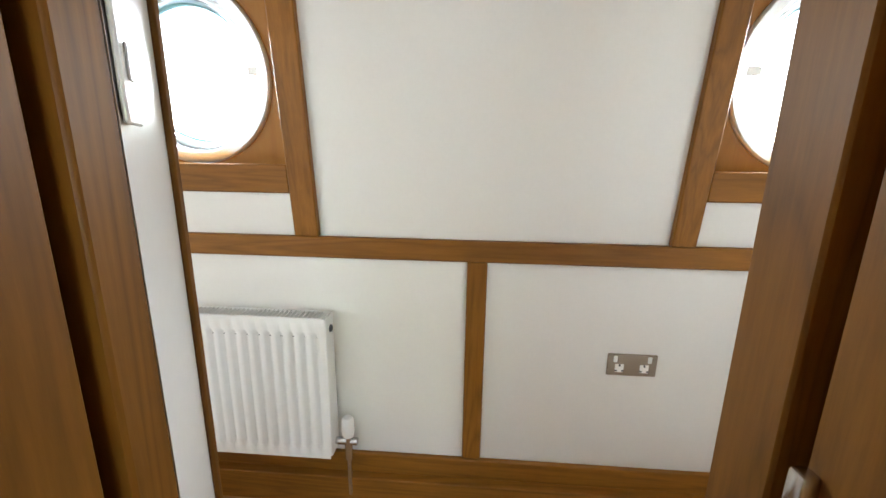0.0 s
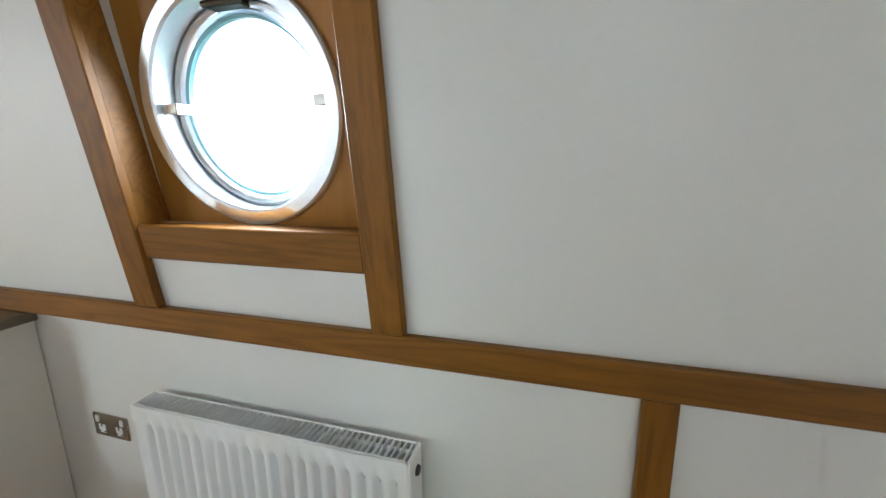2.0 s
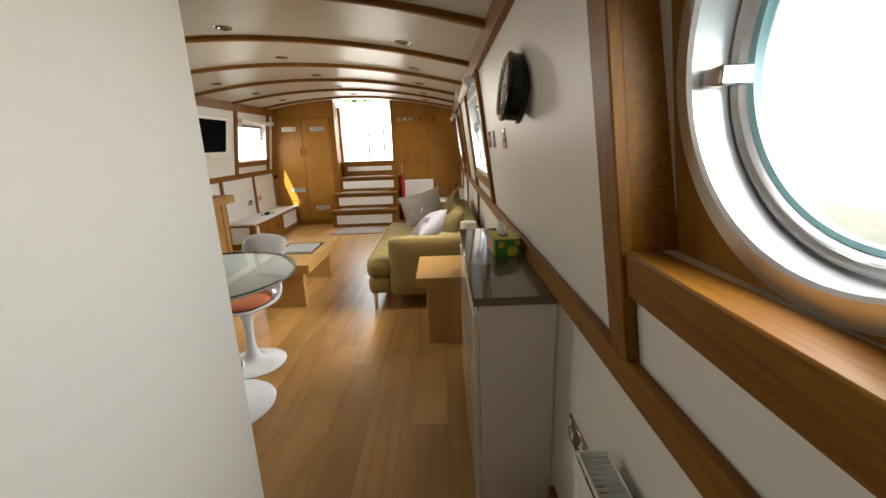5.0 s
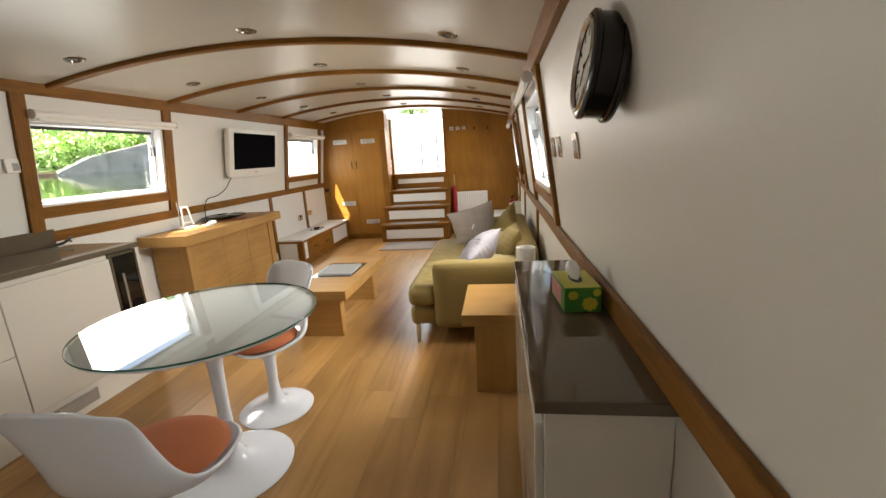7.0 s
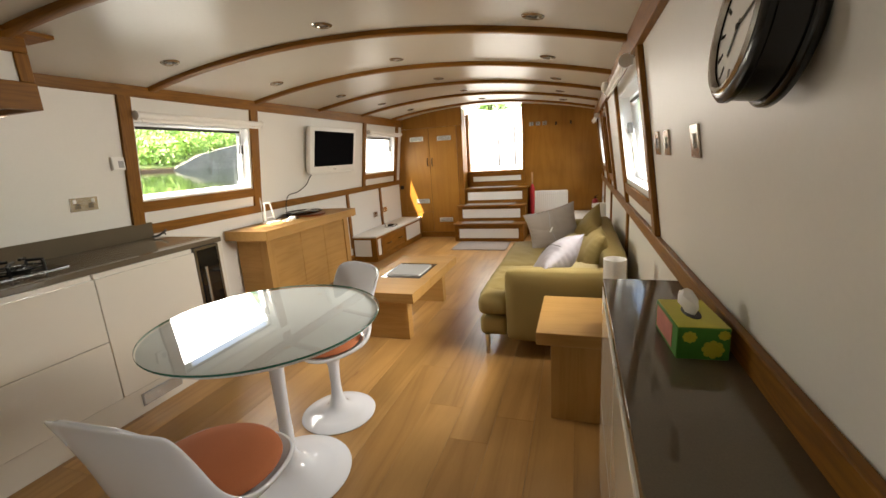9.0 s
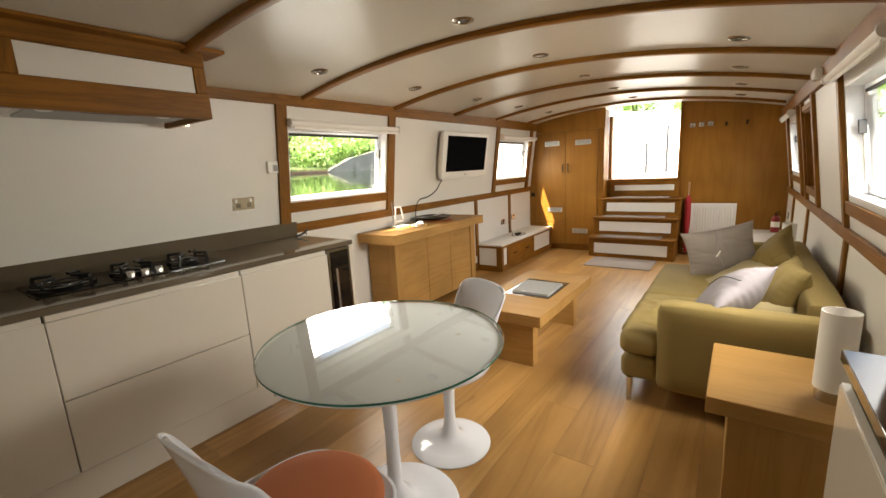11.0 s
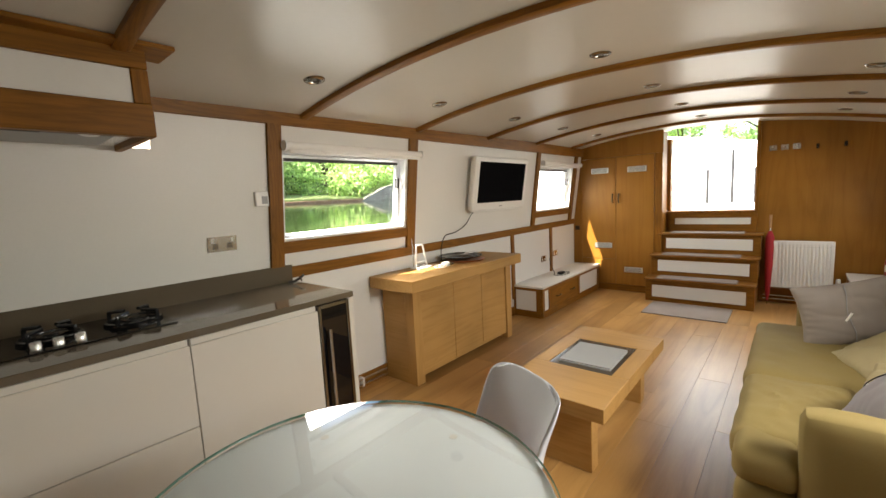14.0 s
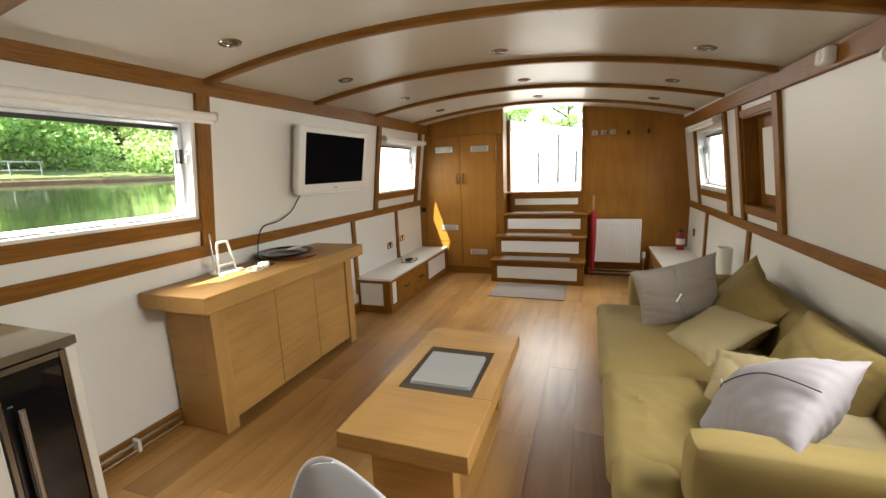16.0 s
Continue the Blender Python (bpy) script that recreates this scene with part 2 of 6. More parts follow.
def wall_mat():
    m, nt, b = base_mat("old_stone_wall", 0.9)
    v = coords(nt, (1, 1, 1))
    sp, cb = nt.nodes.new("ShaderNodeSeparateXYZ"), nt.nodes.new("ShaderNodeCombineXYZ")
    nt.links.new(v, sp.inputs[0])
    nt.links.new(sp.outputs["Y"], cb.inputs["X"])
    nt.links.new(sp.outputs["Z"], cb.inputs["Y"])
    br = nt.nodes.new("ShaderNodeTexBrick")
    br.inputs["Scale"].default_value = 2.0
    br.inputs["Color1"].default_value = (0.24, 0.225, 0.20, 1)
    br.inputs["Color2"].default_value = (0.31, 0.29, 0.265, 1)
    br.inputs["Mortar"].default_value = (0.17, 0.16, 0.14, 1)
    nt.links.new(cb.outputs[0], br.inputs["Vector"])
    moss = ramp(nt, [(0.35, (0.55, 0.56, 0.48)), (0.65, (1, 1, 1))], noise_tex(nt, v, 0.9, 5, 0.7))
    nt.links.new(mixc(nt, 1.0, br.outputs["Color"], moss, "MULTIPLY"), b.inputs["Base Color"])
    return m


OLDWALL = wall_mat()

# ---- mesh helpers ----


def box(bm, lo, hi, bev=0.0, seg=1):
    """A box between two corners, its edges rounded by bev."""
    lo, hi = Vector(lo), Vector(hi)
    m = Matrix.Translation((lo + hi) / 2) @ Matrix.Diagonal((*(hi - lo), 1))
    vs = bmesh.ops.create_cube(bm, size=1.0, matrix=m)["verts"]
    if bev:
        es = list({e for v in vs for e in v.link_edges})
        bmesh.ops.bevel(bm, geom=es, offset=bev, segments=seg, affect="EDGES", profile=0.5)
    return bm


def lathe(bm, prof, n=32, m=None):
    """Turns a profile of (radius, height) about the z axis."""
    m = m or Matrix()
    rings = []
    for r, z in prof:
        if r < 1e-5:
            rings.append([bm.verts.new(m @ Vector((0, 0, z)))])
        else:
            rings.append([bm.verts.new(m @ Vector((r * math.cos(2 * math.pi * i / n), r * math.sin(2 * math.pi * i / n), z))) for i in range(n)])
    for a, b in zip(rings, rings[1:]):
        for i in range(n):
            j = (i + 1) % n
            q = [a[i % len(a)], a[j % len(a)], b[j % len(b)], b[i % len(b)]]
            q = list(dict.fromkeys(q))
            if len(q) > 2:
                bm.faces.new(q)
    return bm


def tube(bm, pts, r, n=8):
    """A round bar along a line of points."""
    pts = [Vector(p) for p in pts]
    rings = []
    for i, p in enumerate(pts):
        d = (pts[min(i + 1, len(pts) - 1)] - pts[max(i - 1, 0)]).normalized()
        u = d.cross(Vector((0, 0, 1)) if abs(d.z) < 0.9 else Vector((1, 0, 0))).normalized()
        w = d.cross(u)
        rr = r[i] if isinstance(r, (list, tuple)) else r
        rings.append([bm.verts.new(p + rr * (math.cos(2 * math.pi * k / n) * u + math.sin(2 * math.pi * k / n) * w)) for k in range(n)])
    for a, b in zip(rings, rings[1:]):
        for k in range(n):
            bm.faces.new([a[k], a[(k + 1) % n], b[(k + 1) % n], b[k]])
    bm.faces.new(rings[0][::-1])
    bm.faces.new(rings[-1])
    return bm


def smooth_line(pts, n=8):
    """Points along a soft curve through the given ones."""
    pts = [Vector(p) for p in pts]
    out = []
    for i in range(len(pts) - 1):
        p0, p1, p2, p3 = pts[max(i - 1, 0)], pts[i], pts[i + 1], pts[min(i + 2, len(pts) - 1)]
        for k in range(n):
            t = k / n
            out.append(0.5 * ((2 * p1) + (p2 - p0) * t + (2 * p0 - 5 * p1 + 4 * p2 - p3) * t * t + (3 * p1 - p0 - 3 * p2 + p3) * t ** 3))
    return out + [pts[-1]]


def finish(bm, name, mat, smooth=False, sharp=40):
    bmesh.ops.recalc_face_normals(bm, faces=bm.faces)
    me = bpy.data.meshes.new(name)
    bm.to_mesh(me)
    bm.free()
    me.materials.append(mat)
    if smooth:
        me.shade_smooth()
        me.set_sharp_from_angle(angle=radians(sharp))
    return me


def solid(name, bm, mat, label="", category="", group="", kind="", smooth=False, at=None, sharp=40):
    """A top-level thing or piece of the setting that is one mesh."""
    ob = new(name, finish(bm, name, mat, smooth, sharp))
    if at is not None:
        ob.matrix_world = at if isinstance(at, Matrix) else Matrix.Translation(at)
    return tagged(ob, label, category, group, kind)


def empty(name, place, label="", category="", group="", kind="", rz=0):
    ob = new(name)
    ob.empty_display_size = 0.1
    ob.matrix_world = pose(*place, 0, 0, rz)
    return tagged(ob, label, category, group, kind)


def part(name, bm, mat, parent, label="", smooth=False, at=None, sharp=40):
    ob = new(name, finish(bm, name, mat, smooth, sharp))
    ob.parent = parent
    if at is not None:
        ob.matrix_basis = at if isinstance(at, Matrix) else Matrix.Translation(at)
    if label:
        ob["label"] = label
    return ob


def bx(name, lo, hi, mat, parent, label="", bev=0.003, seg=1):
    return part(name, box(bmesh.new(), lo, hi, bev, seg), mat, parent, label, smooth=bev > 0)


def sbox(name, lo, hi, mat, label="", category="", bev=0.003, kind="structure", group=""):
    return solid(name, box(bmesh.new(), lo, hi, bev), mat, label, category, group, kind, smooth=bev > 0)


# ---- the cabin's shell ----
RX, LX, RZ, SLOPE = 1.608, -1.66, 0.93, 0.13
Y0, Y1 = -2.0, 7.75


def ceil_z(x, y):
    """The underside of the arched ceiling."""
    return 2.035 - 0.074 * x * x - 0.031 * x + 0.012 * (y - 3.5)


def wp(side, y, z, d):
    """A point of a side wall: along the boat, height, and depth into the cabin."""
    if side == "R":
        return Vector((RX - SLOPE * max(0, z - RZ) - d, y, z))
    return Vector((LX + SLOPE * max(0, z - RZ) + d, y, z))


def wbox(bm, side, y0, y1, z0, z1, d0, d1, bev=0.0):
    """A box that leans with its side wall."""
    vs = bmesh.ops.create_cube(bm, size=1.0)["verts"]
    for v in vs:
        c = v.co
        v.co = wp(side, y0 if c.x < 0 else y1, z0 if c.y < 0 else z1, d0 if c.z < 0 else d1)
    if bev:
        bmesh.ops.bevel(bm, geom=list({e for v in vs for e in v.link_edges}), offset=bev, segments=1, affect="EDGES")
    return bm


def wtrim(name, side, y0, y1, z0, z1, d1, mat, label="", bev=0.003):
    """A strip of oak on a side wall."""
    return solid(name, wbox(bmesh.new(), side, y0, y1, z0, z1, 0.0, d1, bev), mat, label or "warm brown oak trim strip on the white cabin side", "trim", "", "structure", smooth=True)


# openings in the side walls: y0, y1, z0, z1
OPEN_R = [(-1.345, -0.755, 1.135, 1.72), (0.383, 0.975, 1.135, 1.72), (3.10, 4.16, 1.10, 1.66), (5.29, 5.87, 1.03, 1.66), (6.28, 7.20, 1.12, 1.64)]
# The first left opening is unseen, added for the fore room's fill light
OPEN_L = [(-1.10, -0.30, 1.16, 1.68), (3.06, 4.10, 1.16, 1.70), (6.30, 7.28, 1.16, 1.70)]
TH = 0.11


def side_wall(side, name, openings, top):
    bm = bmesh.new()
    wbox(bm, side, Y0, Y1, -0.02, RZ, -TH, 0.0)
    edges = sorted({Y0, Y1, *[v for o in openings for v in o[:2]]})
    for a, b in zip(edges, edges[1:]):
        hole = [o for o in openings if o[0] < (a + b) / 2 < o[1]]
        if hole:
            wbox(bm, side, a, b, RZ, hole[0][2], -TH, 0.0)
            wbox(bm, side, a, b, hole[0][3], top, -TH, 0.0)
        else:
            wbox(bm, side, a, b, RZ, top, -TH, 0.0)
    return solid(name, bm, WHITE, "white painted cabin side leaning inwards above the rail", "wall", "", "structure")


side_wall("R", "wall_east", OPEN_R, 2.02)
side_wall("L", "wall_west", OPEN_L, 2.08)


def ceiling_sheet(name, y0, y1, nx=40, ny=12, xa=-1.75, xb=1.75):
    """The ceiling follows the arch and has a real thickness."""
    xs = [xa + (xb - xa) * i / nx for i in range(nx + 1)]
    ys = [y0 + (y1 - y0) * j / ny for j in range(ny + 1)]
    verts, faces = [], []
    for up in (0, 0.06):
        for y in ys:
            verts += [(x, y, ceil_z(x, y) + up) for x in xs]
    w, off = nx + 1, (nx + 1) * (ny + 1)
    for j in range(ny):
        for i in range(nx):
            a = j * w + i
            faces.append((a, a + w, a + w + 1, a + 1))
            faces.append((a + off, a + off + 1, a + off + w + 1, a + off + w))
    for i in range(nx):
        faces.append((i, i + 1, i + 1 + off, i + off))
        b = ny * w + i
        faces.append((b, b + off, b + 1 + off, b + 1))
    me = bpy.data.meshes.new(name)
    me.from_pydata(verts, [], faces)
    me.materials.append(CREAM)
    me.shade_smooth()
    me.set_sharp_from_angle(angle=radians(40))
    return tagged(new(name, me), "arched cream satin ceiling of the cabin", "ceiling", "", "structure")


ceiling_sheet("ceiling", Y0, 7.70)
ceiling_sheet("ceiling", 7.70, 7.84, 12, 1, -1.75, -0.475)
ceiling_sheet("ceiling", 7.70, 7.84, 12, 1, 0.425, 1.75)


def ceiling_beam(y, x0=-1.50, x1=1.46, drop=0.028, half=0.027):
    """A thin oak rib under the arch."""
    bm = bmesh.new()
    rows = []
    n = 36
    for i in range(n + 1):
        x = x0 + (x1 - x0) * i / n
        z = ceil_z(x, y)
        rows.append([bm.verts.new((x, y + a, z + b)) for a, b in ((-half, 0.01), (-half, -drop + 0.004), (-half + 0.005, -drop), (half - 0.005, -drop), (half, -drop + 0.004), (half, 0.01))])
    for a, b in zip(rows, rows[1:]):
        for k in range(6):
            bm.faces.new([a[k], a[(k + 1) % 6], b[(k + 1) % 6], b[k]])
    bm.faces.new(rows[0])
    bm.faces.new(rows[-1][::-1])
    return solid("ceiling_beam", bm, OAKX, "arched oak rib across the cream ceiling", "beam", "ceiling ribs", "structure", smooth=True)


for by in (0.35, 1.25, 2.22, 3.20, 4.19, 5.17, 6.15, 7.13):
    ceiling_beam(by)


def ceiling_spot(x, y, lens=False):
    z = ceil_z(x, y)
    tilt = math.degrees(math.atan(0.148 * x + 0.031))
    e = empty("ceiling_spotlight", (x, y, z), "unlit round chrome downlight set flush in the ceiling", "downlight", "ceiling downlights")
    e.matrix_world = pose(x, y, z, 0, tilt, 0)
    part("bezel", lathe(bmesh.new(), [(0.028, 0.002), (0.031, -0.006), (0.037, -0.009), (0.048, -0.006), (0.053, 0.001)], 32), DCHROME, e, "chrome rim", True)
    part("recess", lathe(bmesh.new(), [(0.0, -0.0005), (0.0285, -0.0005)], 24), BRASS, e, "dark recess", True)
    part("lamp", lathe(bmesh.new(), [(0.0, -0.005), (0.008, -0.004), (0.012, -0.001)], 20), GREY, e, "small unlit lamp", True)


for sy in (0.85, 2.02, 2.99, 3.93, 4.90, 5.85, 6.79):
    for sx in (-1.055, 0.0, 1.06):
        if not (sy < 1.5 and sx < 0.5):
            ceiling_spot(sx, sy)

# oak rails, posts and cornices of the two sides
for side, zc in (("R", 1.735), ("L", 1.845)):
    wtrim("cornice", side, Y0 if side == "R" else 1.0, 7.74 if side == "R" else 7.53, zc, zc + 0.10, 0.03, OAKY, "oak cornice where the cabin side meets the ceiling")
wtrim("rail", "R", -1.27, 7.74, 0.866, RZ, 0.022, OAKY, "long oak rail along the white cabin side")
wtrim("rail", "L", 3.102, 7.53, 0.925, 0.99, 0.022, OAKY, "long oak rail along the white cabin side")
for y in (-0.155, 5.79, 6.95, -1.235, 4.2):
    wtrim("post", "R", y - 0.03, y + 0.03, 0.19, 0.866, 0.018, OAKZ)
for y in (5.80, 6.765):
    wtrim("post", "L", y - 0.03, y + 0.03, 0.19, 0.925, 0.018, OAKZ)
wtrim("baseboard", "R", -1.27, 1.46, 0.112, 0.185, 0.020, OAKY, "oak skirting board along the floor")
wtrim("pipe_boxing", "R", -1.27, 1.46, 0.0, 0.112, 0.05, OAKY, "low oak boxing over the pipes along the floor")
wtrim("baseboard", "R", 2.55, 7.74, 0.0, 0.10, 0.018, OAKY, "oak skirting board along the floor")
wtrim("baseboard", "L", 3.14, 7.53, 0.0, 0.10, 0.018, OAKY, "oak skirting board along the floor")
# posts beside the openings
for side, top, ys in (("R", 1.735, ((-0.762, -0.695), (-1.42, -1.337), (0.318, 0.390), (0.969, 1.047), (2.965, 3.045), (4.20, 4.26), (5.21, 5.29), (5.87, 5.935), (6.20, 6.27), (7.22, 7.28))), ("L", 1.845, ((2.975, 3.05), (4.12, 4.20), (6.22, 6.285), (7.30, 7.37)))):
    for a, b in ys:
        wtrim("post", side, a, b, RZ if side == "R" else (1.006 if a < 3 else 0.99), top, 0.024, OAKZ)
# sills and short rails under the openings
for side, a, b, z0, z1 in (("R", -1.336, -0.763, 1.058, 1.140), ("R", 0.391, 0.968, 1.058, 1.140), ("R", 3.047, 4.198, 1.005, 1.075), ("R", 5.292, 5.868, 0.985, 1.05), ("R", 5.292, 5.868, 1.655, 1.70), ("R", 6.272, 7.218, 1.03, 1.09), ("L", 3.052, 4.118, 1.085, 1.15), ("L", 6.287, 7.298, 1.085, 1.145)):
    wtrim("sill_rail", side, a, b, z0, z1, 0.017, OAKY, "oak sill rail under the opening", 0.004)

# ---- portholes, windows and the side hatch ----


def porthole(yc, ya, yb, zc=1.390):
    """A round window in a recessed oak panel."""
    e = empty("porthole", wp("R", yc, zc, 0), "round bright metal porthole in a recessed oak panel", "porthole", "portholes", "structure")
    o = e.matrix_world.translation
    n, r0 = 64, 0.222

    def q(a, r, d, rz=None):
        return wp("R", yc + 1.03 * r * math.cos(a), zc + 1.03 * r * math.sin(a), d) - o

    bm = bmesh.new()
    ring_in, ring_out, back = [], [], []
    for i in range(n):
        a = 2 * math.pi * i / n
        s = min(0.315 / max(1e-6, abs(math.cos(a))), (0.295 if math.sin(a) < 0 else 0.35) / max(1e-6, abs(math.sin(a))))
        ring_out.append(bm.verts.new(wp("R", yc + s * math.cos(a), zc + s * math.sin(a), -0.075) - o))
        ring_in.append(bm.verts.new(q(a, r0, -0.075)))
        back.append(bm.verts.new(q(a, r0, -0.15)))
    for i in range(n):
        j = (i + 1) % n
        bm.faces.new([ring_out[i], ring_out[j], ring_in[j], ring_in[i]])
        bm.faces.new([ring_in[i], ring_in[j], back[j], back[i]])
    part("oak_panel", bm, PANELZ, e, "recessed oak veneer panel")
    bm = bmesh.new()
    y0, y1, z0, z1 = ya, yb, 1.137, 1.71
    for a, b in (((y0, z0), (y1, z0)), ((y1, z0), (y1, z1)), ((y1, z1), (y0, z1)), ((y0, z1), (y0, z0))):
        bm.faces.new([bm.verts.new(wp("R", *p, d) - o) for p, d in ((a, 0.001), (b, 0.001), (b, -0.046), (a, -0.076))])
    part("reveal", bm, OAKY, e)

    def ring(name, prof, mat, label=""):
        bm = bmesh.new()
        rs = [[bm.verts.new(q(2 * math.pi * i / n, r, d)) for i in range(n)] for r, d in prof]
        for a, b in zip(rs, rs[1:]):
            for i in range(n):
                bm.faces.new([a[i], a[(i + 1) % n], b[(i + 1) % n], b[i]])
        return part(name, bm, mat, e, label, True, sharp=35)

    ring("outer_ring", [(0.246, -0.076), (0.245, -0.066), (0.240, -0.062), (0.216, -0.062), (0.211, -0.067), (0.209, -0.125), (0.200, -0.130)], ALU, "polished outer ring")
    ring("hinged_frame", [(0.208, -0.128), (0.206, -0.116), (0.199, -0.112), (0.194, -0.118), (0.190, -0.116), (0.184, -0.126), (0.181, -0.145), (0.222, -0.150)], ALU, "stepped inner frame")
    ring("rubber_seal", [(0.1835, -0.124), (0.178, -0.128), (0.178, -0.140)], TEAL, "blue-green seal")
    bm = bmesh.new()
    bm.faces.new([bm.verts.new(q(2 * math.pi * i / n, 0.182, -0.138)) for i in range(n)])
    pane = part("pane", bm, GLASS, e)
    pane.visible_shadow = False
    for s in (-1, 1):
        bm = bmesh.new()
        a = 0.04 if s > 0 else math.pi - 0.04
        c = q(a, 0.192, -0.10)
        box(bm, c - Vector((0.022, 0.026, 0.013)), c + Vector((0.022, 0.016, 0.013)), 0.003)
        part("clamp", bm, STEEL, e, "small square clamp", True)
    bm = bmesh.new()
    c = q(math.pi / 2, 0.2, -0.105)
    box(bm, c - Vector((0.016, 0.045, 0.012)), c + Vector((0.016, 0.045, 0.012)), 0.004)
    tube(bm, [c + Vector((-0.014, -0.05, -0.004)), c + Vector((-0.014, 0.05, -0.004))], 0.007)
    part("hinge", bm, BRASS, e, "dark hinge", True)


porthole(0.696, 0.388, 0.972)
porthole(-1.050, -1.338, -0.759)


def cabin_window(side, y0, y1, z0, z1, name, blind=True, bz=None):
    """An oblong window with a white reveal, a slim metal frame, a catch and a rolled-up blind."""
    e = empty(name, wp(side, (y0 + y1) / 2, z0, 0), "oblong cabin window with white reveal and slim metal frame", "window", "cabin windows", "structure")
    o = e.matrix_world.translation

    def wb(pn, a, b, c, d, d0, d1, mat, label="", bev=0.002):
        bm = wbox(bmesh.new(), side, a, b, c, d, d0, d1, bev)
        bmesh.ops.translate(bm, verts=bm.verts, vec=-o)
        return part(pn, bm, mat, e, label, True)

    t = 0.012
    wb("reveal", y0, y0 + t, z0, z1, -TH, 0.004, WINFRAME, "", 0)
    wb("reveal", y1 - t, y1, z0, z1, -TH, 0.004, WINFRAME, "", 0)
    wb("reveal", y0 + t, y1 - t, z1 - t, z1, -TH, 0.004, WINFRAME, "", 0)
    wb("window_sill", y0 + t, y1 - t, z0, z0 + t, -TH, 0.004, WINFRAME, "white sill board", 0)
    f = 0.026
    a, b, c, d = y0 + t, y1 - t, z0 + t, z1 - t
    # rounded metal frame
    bm = bmesh.new()

    def loop(inset, rad, dep):
        pts = []
        for cy, cz, st in ((b - inset - rad, d - inset - rad, 0), (a + inset + rad, d - inset - rad, 90), (a + inset + rad, c + inset + rad, 180), (b - inset - rad, c + inset + rad, 270)):
            for k in range(7):
                an = radians(st + 15 * k)
                pts.append(bm.verts.new(wp(side, cy + rad * math.cos(an), cz + rad * math.sin(an), dep) - o))
        return pts

    loops = [loop(0.0, 0.004, -0.10), loop(0.0, 0.004, -0.072), loop(0.006, 0.02, -0.064), loop(f - 0.006, 0.045, -0.064), loop(f, 0.045, -0.072), loop(f, 0.045, -0.10)]
    for p, r in zip(loops, loops[1:]):
        for k in range(28):
            bm.faces.new([p[k], p[(k + 1) % 28], r[(k + 1) % 28], r[k]])
    part("window_frame", bm, ALU, e, "rounded metal frame", True)
    pane = wb("pane", a + 0.01, b - 0.01, c + 0.01, d - 0.01, -0.088, -0.084, GLASS, "", 0)
    pane.visible_shadow = False
    wb("top_seal", a + f, b - f, d - f - 0.012, d - f + 0.002, -0.078, -0.062, DARK, "dark rubber seal")
    wb("catch", b - 0.044, b - 0.032, c + 0.30, c + 0.37, -0.063, -0.030, DARK, "dark window catch", 0.004)
    wb("catch_bar", b - 0.034, b - 0.022, c + 0.06, c + 0.34, -0.063, -0.048, STEEL, "", 0.002)
    if blind:
        bz = bz or z1 + 0.075
        bl = empty("roller_blind", wp(side, (y0 + y1) / 2, bz, 0.055), "white roller blind rolled up above the window", "blind", "roller blinds")
        o2 = bl.matrix_world.translation
        L0, L1 = wp(side, y0 - 0.002, bz, 0.058) - o2, wp(side, y1 + (0.10 if side == "L" else 0.03), bz, 0.058) - o2
        part("roll", tube(bmesh.new(), [L0, L1], 0.022, 20), PAPER, bl, "", True)
        for p, s in ((L0, -1), (L1, 1)):
            bm = bmesh.new()
            tube(bm, [p - Vector((0, 0.004 * s, 0)), p + Vector((0, 0.012 * s, 0))], 0.030, 20)
            w = wp(side, 0, bz, 0.026).x - o2.x
            box(bm, (min(p.x, w), p.y - 0.008, -0.02), (max(p.x, w), p.y + 0.010, 0.02), 0.002)
            part("end_bracket", bm, PLASTICW, bl, "", True)
        inner = wp(side, 0, bz - 0.03, 0.07).x - o2.x
        box_l = bmesh.new()
        box(box_l, (inner - 0.004, L0.y + 0.02, -0.042), (inner + 0.004, L1.y - 0.02, -0.024), 0.002)
        part("bottom_bar", box_l, PAPER, bl, "", True)


cabin_window("L", 3.06, 4.10, 1.16, 1.70, "window_1", bz=1.722)
cabin_window("L", 6.30, 7.28, 1.16, 1.70, "window_2", bz=1.725)
cabin_window("R", 3.10, 4.16, 1.10, 1.66, "window_3", bz=1.70)
cabin_window("R", 6.28, 7.20, 1.12, 1.64, "window_4", bz=1.69)
# Unseen window, added to let light onto the door frame
cabin_window("L", -1.10, -0.30, 1.16, 1.68, "unseen_window", blind=False)


